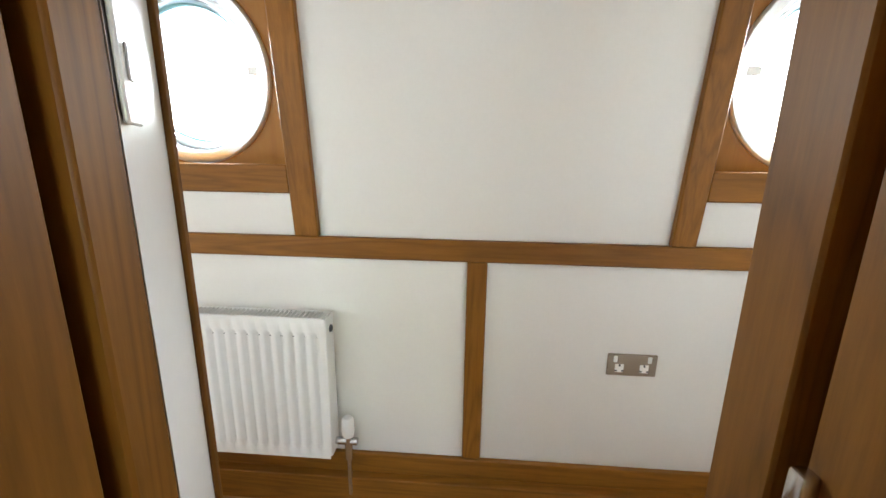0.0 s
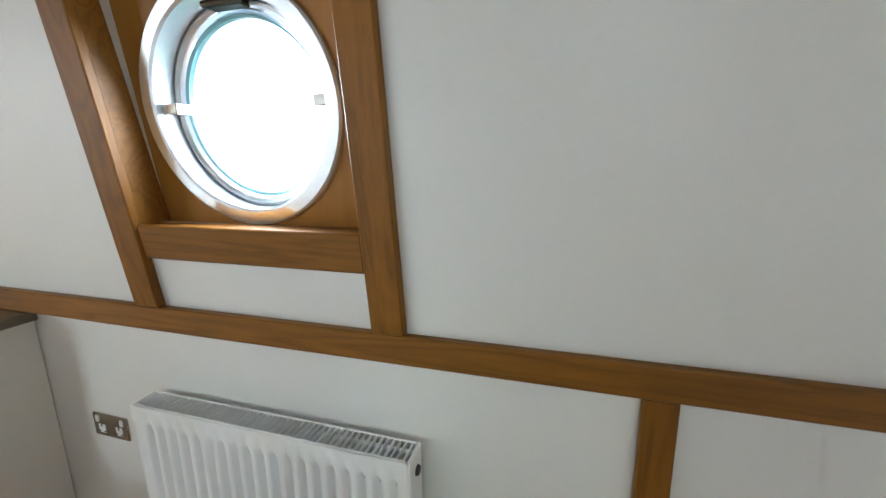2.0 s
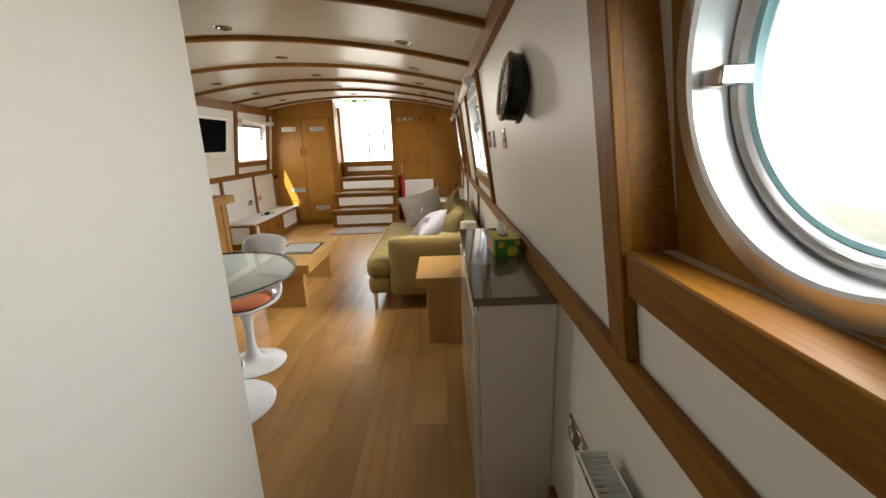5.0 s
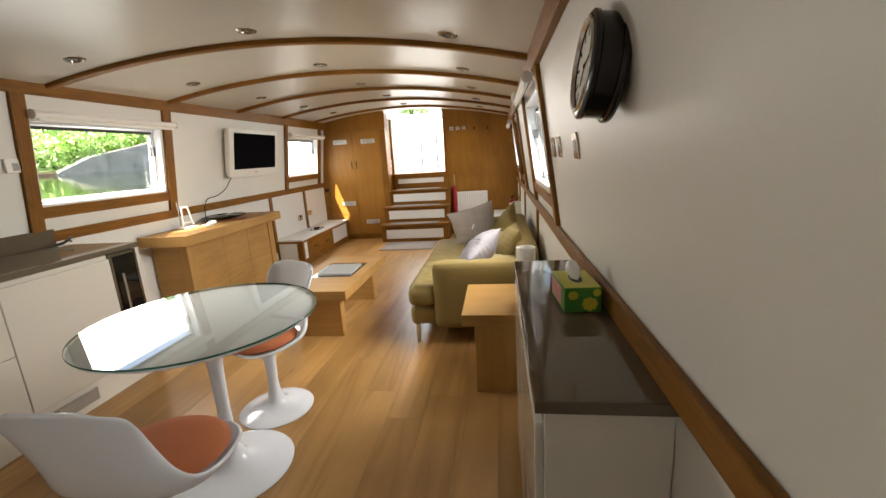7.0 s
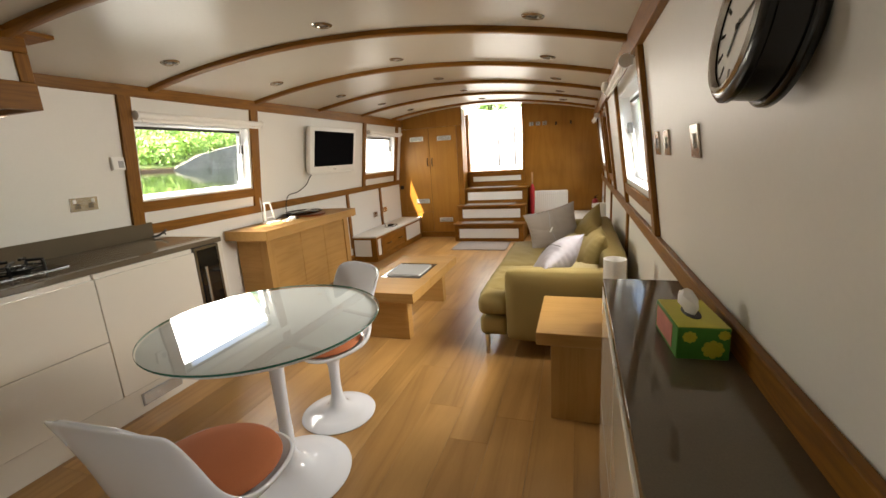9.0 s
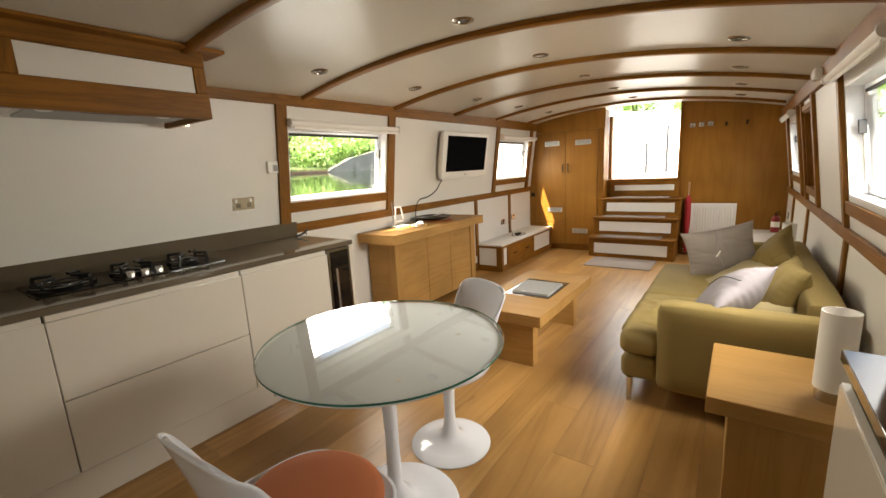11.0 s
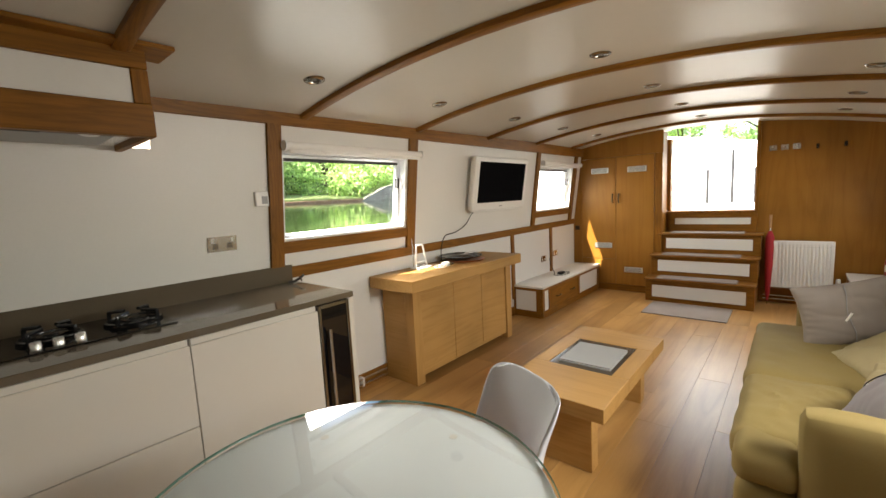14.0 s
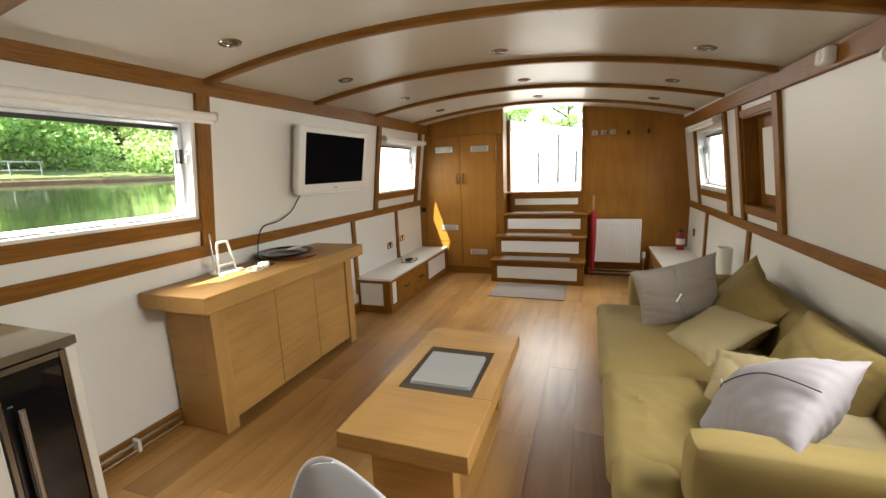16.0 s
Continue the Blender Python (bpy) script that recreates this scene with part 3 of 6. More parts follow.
def side_hatch():
    """A closed oak side hatch with a narrow light, deep in its frame."""
    y0, y1, z0, z1 = 5.29, 5.87, 1.03, 1.66
    e = empty("side_hatch", wp("R", 5.58, z0, 0), "closed oak side hatch with a slim glazed light", "hatch", "", "structure")
    o = e.matrix_world.translation

    def wb(pn, a, b, c, d, d0, d1, mat, label="", bev=0.002):
        bm = wbox(bmesh.new(), "R", a, b, c, d, d0, d1, bev)
        bmesh.ops.translate(bm, verts=bm.verts, vec=-o)
        return part(pn, bm, mat, e, label, True)

    wb("lining", y0, y0 + 0.018, z0, z1, -TH, 0.006, OAKZ)
    wb("lining", y1 - 0.018, y1, z0, z1, -TH, 0.006, OAKZ)
    wb("lining", y0 + 0.018, y1 - 0.018, z1 - 0.018, z1, -TH, 0.006, OAKY)
    wb("lining", y0 + 0.018, y1 - 0.018, z0, z0 + 0.018, -TH, 0.006, OAKY)
    wb("door_stile", y0 + 0.018, y0 + 0.20, z0 + 0.018, z1 - 0.018, -0.105, -0.08, OAKZ)
    wb("door_stile", y1 - 0.13, y1 - 0.018, z0 + 0.018, z1 - 0.018, -0.105, -0.08, OAKZ)
    wb("door_rail", y0 + 0.20, y1 - 0.13, z0 + 0.018, z0 + 0.10, -0.105, -0.08, OAKY)
    wb("door_rail", y0 + 0.20, y1 - 0.13, z1 - 0.09, z1 - 0.018, -0.105, -0.08, OAKY)
    wb("light_panel", y0 + 0.20, y1 - 0.13, z0 + 0.10, z1 - 0.09, -0.122, -0.072, PAPER, "pale obscured glass light")
    wb("bolt", y0 + 0.08, y0 + 0.15, z0 + 0.05, z0 + 0.075, -0.08, -0.068, STEEL, "small bolt", 0.003)


side_hatch()

# ---- cross walls ----


def prism(plan, top=2.15):
    """A wall piece that stands on a floor outline."""
    bm = bmesh.new()
    lo = [bm.verts.new((*p, 0)) for p in plan]
    hi = [bm.verts.new((*p, top)) for p in plan]
    for i in range(len(plan)):
        j = (i + 1) % len(plan)
        bm.faces.new([lo[i], lo[j], hi[j], hi[i]])
    bm.faces.new(hi)
    return bm


solid("wall_corridor", prism(((0.80, 0.252), (0.910, 0.252), (0.918, 0.92), (0.80, 0.92))), WHITE, "white painted partition beside the corridor", "wall", "", "structure")
bm = prism(((0.673, 0.09), (0.898, 0.232), (0.898, 0.250), (0.798, 0.250), (0.798, 0.30), (0.673, 0.30)))
solid("wall_lobby", bm, WHITE, "short white painted lobby wall set at an angle", "wall", "", "structure")
solid("wall_galley", box(bmesh.new(), (-1.85, 0.80, 0), (0.798, 0.92, 2.15)), WHITE, "white painted cross wall behind the galley", "wall", "", "structure")
sbox("corner_trim", (0.8985, 0.226, 0), (0.911, 0.2515, 2.05), OAKZ, "oak corner strip on the lobby wall", "trim")
solid("wall_fore", box(bmesh.new(), (-1.85, -2.12, 0), (1.75, -2.0, 2.15)), WHITE, "white painted end wall", "wall", "", "structure")
solid("wall_cross", box(bmesh.new(), (0.78, -1.42, 0), (1.60, -1.30, 2.15)), WHITE, "white painted cross wall of the corridor", "wall", "", "structure")
sbox("corridor_trim", (1.36, -1.30, 0), (1.586, -1.272, 2.0), OAKZ, "oak door lining at the end of the corridor", "trim")


def door_frame():
    """The oak door frame that the walk begins in, with a grooved lining on both sides."""
    e = empty("door_1", (0.55, -0.14, 0), "oak door frame with a dark rebate and steel latch plate", "door frame", "", "structure")
    for s, y, cuts in ((1, 0.088, (0.672, 0.634, 0.619, 0.33)), (-1, -0.380, (0.785, 0.712, 0.690, 0.44))):
        for n, x1, x0, dy in (("lining", cuts[0], cuts[1], 0.0), ("rebate", cuts[1], cuts[2], s * 0.035), ("stop", cuts[2], cuts[3], 0.004 * s)):
            lo, hi = sorted((y + dy, y + s * 0.07))
            bx(n, (x0 - 0.55, lo + 0.14, 0), (x1 - 0.55, hi + 0.14, 2.05), OAKZ, e, "", 0.003)
    bx("head", (-0.25, -0.30, 2.0), (0.20, 0.29, 2.06), OAKX, e)
    bm = bmesh.new()
    box(bm, (0.123, -0.246, 0.932), (0.139, -0.230, 0.968), 0.005, 2)
    part("latch_plate", bm, STEEL, e, "steel latch plate", True)


door_frame()
solid("wall_room", box(bmesh.new(), (0.44, -2.0, 0), (0.78, -0.445, 2.15)), WHITE, "white painted room wall", "wall", "", "structure")
solid("wall_room", box(bmesh.new(), (0.33, 0.16, 0), (0.598, 0.80, 2.15)), WHITE, "white painted room wall", "wall", "", "structure")


sw = empty("light_switch", (0.694, 0.1015, 1.24), "white light switch plate on the lobby wall", "switch", rz=32)
bx("plate", (-0.022, -0.004, -0.040), (0.034, 0.0, 0.040), PLASTICW, sw, "", 0.0015)
bx("rocker", (-0.008, -0.0065, -0.012), (0.008, -0.004, 0.012), ENAMEL, sw, "", 0.001)


def wall_plate(side, y, z, w, h, kind, group="", usb=False, plate=PLATE, insert=PLASTICW):
    """A brushed metal socket or switch plate on a side wall."""
    lab = "brushed steel double socket on the white wall" if kind == "socket" else "brushed steel light switch on the white wall"
    e = empty("wall_" + kind, wp(side, y, z, 0), lab, kind, group)
    o = e.matrix_world.translation

    def wb(pn, a, b, c, d, d0, d1, mat, bev=0.001, label=""):
        bm = wbox(bmesh.new(), side, a, b, c, d, d0, d1, bev)
        bmesh.ops.translate(bm, verts=bm.verts, vec=-o)
        return part(pn, bm, mat, e, label, True)

    wb("plate", y - w / 2, y + w / 2, z - h / 2, z + h / 2, 0.0, 0.007, plate, 0.002)
    if usb:
        wb("usb_panel", y - w * 0.42, y + w * 0.16, z + 0.001, z + h * 0.44, 0.002, 0.0105, BLACK, 0.001, "black charging panel")
        for k in (-0.16, -0.06):
            wb("usb_port", y + w * k - 0.005, y + w * k + 0.005, z + h * 0.14, z + h * 0.34, 0.003, 0.0115, PLASTICW, 0.0)
    if kind == "socket":
        for k in (-1, 1):
            cy = y + k * w * 0.25
            wb("insert", cy - 0.013, cy + 0.013, z - 0.024, z + 0.003, 0.006, 0.0085, insert, label="socket insert")
            wb("earth_pin", cy - 0.003, cy + 0.003, z - 0.004, z + 0.003, 0.008, 0.0092, DARK)
            for j in (-1, 1):
                wb("pin_hole", cy + j * 0.010 - 0.0035, cy + j * 0.010 + 0.0035, z - 0.021, z - 0.016, 0.008, 0.0092, DARK)
            wb("rocker", cy + k * 0.014 - 0.0055, cy + k * 0.014 + 0.0055, z + 0.010, z + 0.030, 0.006, 0.0105, PLASTICW, label="white rocker")
    else:
        wb("rocker", y - 0.010, y + 0.010, z - 0.020, z + 0.020, 0.006, 0.012, STEEL)
    return e


wall_plate("R", -0.637, 0.552, 0.148, 0.072, "socket", "sockets")
wall_plate("R", 1.255, 0.533, 0.135, 0.072, "socket", "sockets")
wall_plate("L", 2.70, 1.185, 0.148, 0.078, "socket", "sockets", plate=STEEL, insert=DCHROME)
wall_plate("L", 1.24, 1.165, 0.148, 0.078, "socket", "sockets", True)
wall_plate("L", 6.56, 0.545, 0.13, 0.072, "socket", "sockets")
wall_plate("L", 6.90, 0.575, 0.13, 0.072, "socket", "sockets")
wall_plate("L", 2.36, 1.715, 0.086, 0.086, "switch", "switches")
wall_plate("R", 2.25, 1.335, 0.082, 0.088, "switch", "switches")
wall_plate("R", 2.63, 1.335, 0.082, 0.088, "switch", "switches")
wall_plate("R", 2.82, 1.335, 0.082, 0.088, "switch", "switches")
wall_plate("R", 7.45, 0.60, 0.08, 0.08, "switch", "switches")

# ---- aft end: cupboard, steps, doorway ----


def aft_wall():
    e = empty("wall_aft", (0, 7.75, 0), "warm oak veneered end wall", "wall", "", "structure")
    for a, b in ((0.43, 0.86), (0.86, 1.26), (1.26, 1.70)):
        bx("oak_panel", (a, 0, 0), (b, 0.05, 2.12), PANELZ, e, "", 0.0006)
    bx("door_jamb", (0.41, -0.02, 1.04), (0.445, 0.10, 2.12), OAKZ, e)
    bx("back_board", (-0.62, 0.03, 0), (0.43, 0.06, 1.04), OAKX, e, "", 0.0)
    bx("left_board", (-1.85, 0.03, 0), (-0.62, 0.06, 2.12), OAKX, e, "", 0.0)
    bx("skirting", (0.49, -0.018, 0), (1.60, 0.0, 0.16), OAKX, e)
    bx("door_sill", (-0.50, -0.03, 1.03), (0.43, 0.30, 1.06), OAKX, e, "oak sill of the open doorway")


aft_wall()


def wardrobe():
    """Built-in cupboard with two tall doors, louvred vents and bronze handles."""
    e = empty("cupboard", (-1.07, 7.53, 0), "tall built-in oak cupboard with two doors and silver vents", "cupboard")
    # side and head frames follow the arch
    bm = bmesh.new()
    xs = [-0.62 + i * 0.059 for i in range(21)]
    cols = [[bm.verts.new((x, y, z)) for y, z in ((0, 1.805), (0.03, 1.805), (0.03, ceil_z(x - 1.07, 7.53) + 0.02), (0, ceil_z(x - 1.07, 7.53) + 0.02))] for x in xs]
    for p, r in zip(cols, cols[1:]):
        for k in range(4):
            bm.faces.new([p[k], p[(k + 1) % 4], r[(k + 1) % 4], r[k]])
    part("head_board", bm, PANELZ, e)
    bx("stile", (-0.62, 0.0, 0.0), (-0.472, 0.03, 1.804), PANELZ, e, "", 0.002)
    bx("stile", (0.472, 0.0, 0.0), (0.56, 0.03, 1.804), OAKZ, e, "", 0.002)
    bx("side_panel", (0.53, 0.031, 0.0), (0.56, 0.25, 2.06), OAKZ, e)
    bx("plinth", (-0.472, 0.004, 0.0), (0.472, 0.03, 0.085), OAKX, e)
    bx("lower_panel", (-0.469, -0.001, 0.09), (-0.003, 0.022, 0.433), PANELZ, e, "", 0.002)
    for x0, x1, z0, hx in ((-0.469, -0.002, 0.438, -0.04), (0.002, 0.469, 0.09, 0.04)):
        d = bx("door", (x0, -0.006, z0), (x1, 0.018, 1.80), PANELZ, e, "oak veneer door", 0.002)
        bm = bmesh.new()
        tube(bm, smooth_line([(hx, -0.006, 1.20), (hx, -0.032, 1.215), (hx, -0.032, 1.30), (hx, -0.006, 1.315)], 4), 0.008)
        part("handle", bm, BRASS, d, "dark bronze pull handle", True)
    for cx, cz in ((-0.212, 1.635), (0.262, 1.625), (-0.165, 0.62), (0.228, 0.30)):
        v = bx("vent", (cx - 0.115, -0.014, cz - 0.035), (cx + 0.115, -0.004, cz + 0.035), ALU, e, "silver louvred vent", 0.002)
        for k in range(5):
            z = cz - 0.024 + k * 0.012
            bx("slat", (cx - 0.10, -0.018, z - 0.0035), (cx + 0.10, -0.0135, z + 0.0035), GREY, v, "", 0.0)
    bx("socket", (-0.565, -0.012, 0.83), (-0.50, 0.0, 0.89), BRASS, e, "small dark bronze socket plate", 0.002)


wardrobe()


def staircase():
    """Oak steps with white inset risers and strips of carpet."""
    e = empty("staircase", (-0.06, 7.16, 0), "oak steps with white inset risers and carpet strips", "stairs")
    steps = ((-0.545, 0.535, 0.0, 0.0, 0.285), (-0.525, 0.545, 0.18, 0.285, 0.548), (-0.475, 0.555, 0.37, 0.548, 0.80), (-0.40, 0.50, 0.555, 0.80, 1.028))
    for i, (x0, x1, y, z0, z1) in enumerate(steps):
        b = 0.022 if i < 3 else 0.0
        bx("riser_frame", (x0, y + 0.02, z0), (x1, y + 0.055, z1 - b), OAKX, e, "oak riser", 0.002)
        bx("carcass", (x0 + 0.002, y + 0.056, z0), (x1 - 0.002, 0.615, z1 - b), OAKY, e, "", 0.002)
        m = 0.075 if i < 3 else 0.06
        zz = (z0 + 0.055, z1 - 0.085) if i == 0 else (z0 + 0.06, z1 - 0.065)
        if i == 3:
            zz = (z0 + 0.095, z1 - 0.055)
        bx("riser_panel", (x0 + m, y + 0.012, zz[0]), (x1 - m, y + 0.021, zz[1]), WHITE, e, "white inset riser panel", 0.002)
        if i < 3:
            bx("tread", (x0 - 0.015, y - 0.015, z1 - 0.022), (x1 + 0.015, y + 0.24, z1), OAKX, e, "oak tread with rounded nosing", 0.006)
            bx("carpet_strip", (x0 + 0.12, y - 0.012, z1), (x1 - 0.16, y + 0.19, z1 + 0.012), CARPET, e, "mauve grey carpet strip", 0.004)


staircase()
solid("floor_mat", box(bmesh.new(), (-0.50, 6.575, 0.0), (0.295, 7.125, 0.012), 0.004, 2), CARPET, "flat mauve grey mat at the foot of the steps", "mat", smooth=True)

# hatchway outside the doorway
sbox("hatch_side", (-0.52, 7.82, 1.06), (-0.475, 7.93, 1.98), OAKZ, "oak side of the companionway", "hatch")
sbox("hatch_side", (0.425, 7.82, 1.06), (0.47, 7.93, 1.98), OAKZ, "oak side of the companionway", "hatch")

# ---- floor of single oak planks ----


def plank_floor():
    e = empty("floor", (0, 0, 0), "honey oak plank floor with a satin sheen", "floor", "", "structure")
    rnd = random.Random(4)
    part("subfloor", box(bmesh.new(), (-1.85, -2.1, -0.08), (1.75, 7.8, -0.0225)), OAKY, e)
    w, x, meshes = 0.194, -1.66, {}
    while x < 1.60:
        x1 = min(x + w, 1.607)
        y = -2.0 - rnd.random() * 1.2
        while y < 7.75:
            L = round(rnd.choice((1.5, 1.8, 2.1, 2.4)), 2)
            a, b = max(y, -2.0), min(y + L, 7.75)
            if b - a > 0.05:
                key = (round(x1 - x, 3), round(b - a, 2))
                if key not in meshes:
                    meshes[key] = finish(box(bmesh.new(), (0.0004, 0.0004, -0.022), (x1 - x - 0.0004, b - a - 0.0004, 0.0), 0.0007), "plank", PLANK)
                p = new("plank", meshes[key])
                p.parent = e
                p.matrix_basis = Matrix.Translation((x, a, 0))
            y += L
        x = x1



# ---- corridor: radiator, clock, drawers ----


def radiator(name, place, rz, width, height, ribs, label, side=1):
    """A pressed steel panel radiator with a top grille; local x along the wall, +y into the room."""
    e = empty(name, place, label, "radiator", "radiators", rz=rz)
    w, h, d = width, height, 0.085
    bm = bmesh.new()
    n = ribs
    pitch = (w - 0.05) / n
    prof = []
    for i in range(n):
        x0 = -w / 2 + 0.025 + i * pitch
        prof += [(x0, d - 0.013), (x0 + pitch * 0.18, d - 0.013), (x0 + pitch * 0.36, d), (x0 + pitch * 0.80, d)]
    prof = [(-w / 2, d - 0.006), (-w / 2 + 0.02, d)] + prof + [(w / 2 - 0.02, d), (w / 2, d - 0.006)]
    zs = [(0.0, 0), (0.03, 0), (0.045, 1), (h - 0.055, 1), (h - 0.04, 0), (h, 0)]
    rows = [[bm.verts.new((x, (y if k else d), z)) for x, y in prof] for z, k in zs]
    for a, b in zip(rows, rows[1:]):
        for i in range(len(prof) - 1):
            bm.faces.new([a[i], a[i + 1], b[i + 1], b[i]])
    part("front_panel", bm, ENAMEL, e, "ribbed white front panel", True, sharp=60)
    bx("back_panel", (-w / 2 + 0.01, 0.015, 0.01), (w / 2 - 0.01, 0.03, h - 0.02), ENAMEL, e)
    for s in (-1, 1):
        bx("end_panel", (s * w / 2 - 0.004, 0.012, 0.005), (s * w / 2 + 0.004, d - 0.004, h), ENAMEL, e)
    g = bx("top_grille", (-w / 2 + 0.004, 0.014, h - 0.006), (w / 2 - 0.004, 0.020, h + 0.001), ENAMEL, e)
    bx("grille_edge", (-w / 2 + 0.004, d - 0.012, h - 0.006), (w / 2 - 0.004, d - 0.004, h + 0.001), ENAMEL, g)
    # Dark sheet that paints in the shade between the grille bars
    bx("grille_shadow", (-w / 2 + 0.006, 0.021, h - 0.065), (w / 2 - 0.006, d - 0.013, h - 0.060), DARK, g, "", 0.0)
    m = finish(box(bmesh.new(), (-0.0010, 0.018, -0.010), (0.0010, d - 0.010, 0.0)), "grille_bar", ENAMEL)
    k = int((w - 0.02) / 0.0135)
    for i in range(k):
        ob = new("grille_bar", m)
        ob.parent = g
        ob.matrix_basis = pose(-w / 2 + 0.012 + i * (w - 0.024) / (k - 1), 0, h, 0, 0, 0)
    for s in (-1, 1):
        bx("bracket", (s * w * 0.3 - 0.015, -0.002, 0.1), (s * w * 0.3 + 0.015, 0.016, h - 0.1), ENAMEL, e)
    v = empty_part("valve", e)
    x = side * (w / 2 + 0.045)
    part("valve_body", tube(tube(bmesh.new(), [(side * (w / 2 - 0.005), 0.04, 0.035), (x + side * 0.03, 0.04, 0.035)], 0.012, 12), [(x, 0.04, -0.03), (x, 0.04, 0.055)], 0.013, 12), STEEL, v, "nickel valve body", True)
    part("valve_head", lathe(bmesh.new(), [(0.0, 0.125), (0.014, 0.124), (0.019, 0.115), (0.021, 0.075), (0.017, 0.055), (0.0, 0.055)], 20, Matrix.Translation((x, 0.04, 0))), PLASTICW, v, "white thermostatic head", True)
    part("pipe", tube(bmesh.new(), [(x, 0.04, -0.17), (x, 0.04, -0.02)], 0.0075, 10), STEEL, v, "", True)
    part("plug", lathe(bmesh.new(), [(0.0, 0.006), (0.010, 0.005), (0.012, 0.0)], 12, pose(side * (w / 2 + 0.004), 0.042, h - 0.045, 0, side * 90, 0)), DARK, e, "dark vent plug", True)
    return e


def empty_part(name, parent):
    bm = bmesh.new()
    tube(bm, [(0, -0.01, -0.012), (0, 0.02, -0.012)], 0.004, 6)
    ob = part(name, bm, STEEL, parent)
    ob.matrix_basis = Matrix()
    return ob


radiator("radiator", (1.601, 0.659, 0.218), 90, 0.735, 0.478, 19, "white panel radiator with a top grille under the porthole", -1)
radiator("radiator", (0.845, 7.728, 0.195), 180, 0.51, 0.52, 15, "white panel radiator on the oak end wall", -1)


def ship_clock():
    """Round clock in a deep black case."""
    c = wp("R", 1.715, 1.485, 0.0)
    e = empty("wall_clock", c, "round clock in a deep black case on the white wall", "clock")
    e.matrix_world = Matrix.Translation(c) @ pose(0, 0, 0, 0, -90 + 7.4, 0) @ Matrix.Diagonal((0.94, 0.94, 0.84, 1))
    part("backplate", lathe(bmesh.new(), [(0, 0.0), (0.114, 0.0), (0.117, 0.004), (0.117, 0.014), (0.113, 0.019), (0.0, 0.019)], 56), BLACK, e, "", True)
    part("case", lathe(bmesh.new(), [(0.108, 0.018), (0.108, 0.062), (0.112, 0.066), (0.112, 0.074), (0.106, 0.080), (0.098, 0.082)], 56), BLACK, e, "black turned case", True)
    part("bezel", lathe(bmesh.new(), [(0.099, 0.080), (0.096, 0.087), (0.090, 0.086), (0.086, 0.078)], 56), STEEL, e, "polished bezel", True)
    d = part("dial", lathe(bmesh.new(), [(0.0, 0.074), (0.089, 0.074)], 56), PAPER, e, "cream dial")
    for k in range(12):
        a = radians(30 * k)
        bm = bmesh.new()
        box(bm, (-0.003, -0.010, 0.0742), (0.003, 0.010, 0.0752))
        part("hour_mark", bm, BLACK, d, "", at=pose(0.072 * math.cos(a), 0.072 * math.sin(a), 0, 0, 0, 30 * k + 90))
    for L, w, a in ((0.045, 0.004, 60), (0.066, 0.003, 200)):
        part("hand", box(bmesh.new(), (-w, -0.01, 0.0756), (w, L, 0.0766)), BLACK, d, "black hand", at=pose(0, 0, 0, 0, 0, a))
    part("boss", lathe(bmesh.new(), [(0.0, 0.080), (0.004, 0.079), (0.005, 0.075)], 12), BLACK, d, "", True)


ship_clock()


def drawer_cabinet():
    e = empty("drawer_cabinet", (1.48, 1.97, 0), "cream gloss drawer cabinet against the cabin side", "cabinet")
    x0, x1, y0, y1 = -0.112, 0.126, -0.478, 0.525
    bx("body", (x0, y0 + 0.019, 0.07), (x1, y1, 0.838), GLOSSW, e, "", 0.002)
    bx("end_panel", (x0 - 0.004, y0, 0.0), (x1, y0 + 0.018, 0.839), GLOSSW, e, "cream end panel", 0.002)
    bx("plinth", (x0 + 0.03, y0 + 0.02, 0.0), (x1, y1 - 0.02, 0.069), GLOSSW, e)
    for k, (z0, z1) in enumerate(((0.075, 0.395), (0.402, 0.785))):
        for a, b in ((y0 + 0.021, 0.018), (0.022, y1 - 0.002)):
            d = bx("drawer_front", (x0 - 0.022, a, z0), (x0 - 0.003, b, z1), GLOSSW, e, "cream gloss drawer front", 0.0025)
            bx("finger_pull", (x0 - 0.019, a + 0.004, z1 - 0.012), (x0 - 0.004, b - 0.004, z1 + 0.006), PLASTICW, d, "recessed finger groove", 0.0)
    t = sbox("cabinet_top", (1.345, 1.476, 0.838), (1.606, 2.515, 0.866), STONE, "polished brown-grey stone top of the drawer cabinet", "worktop", 0.002, kind="")
    t["category"] = "worktop"


drawer_cabinet()


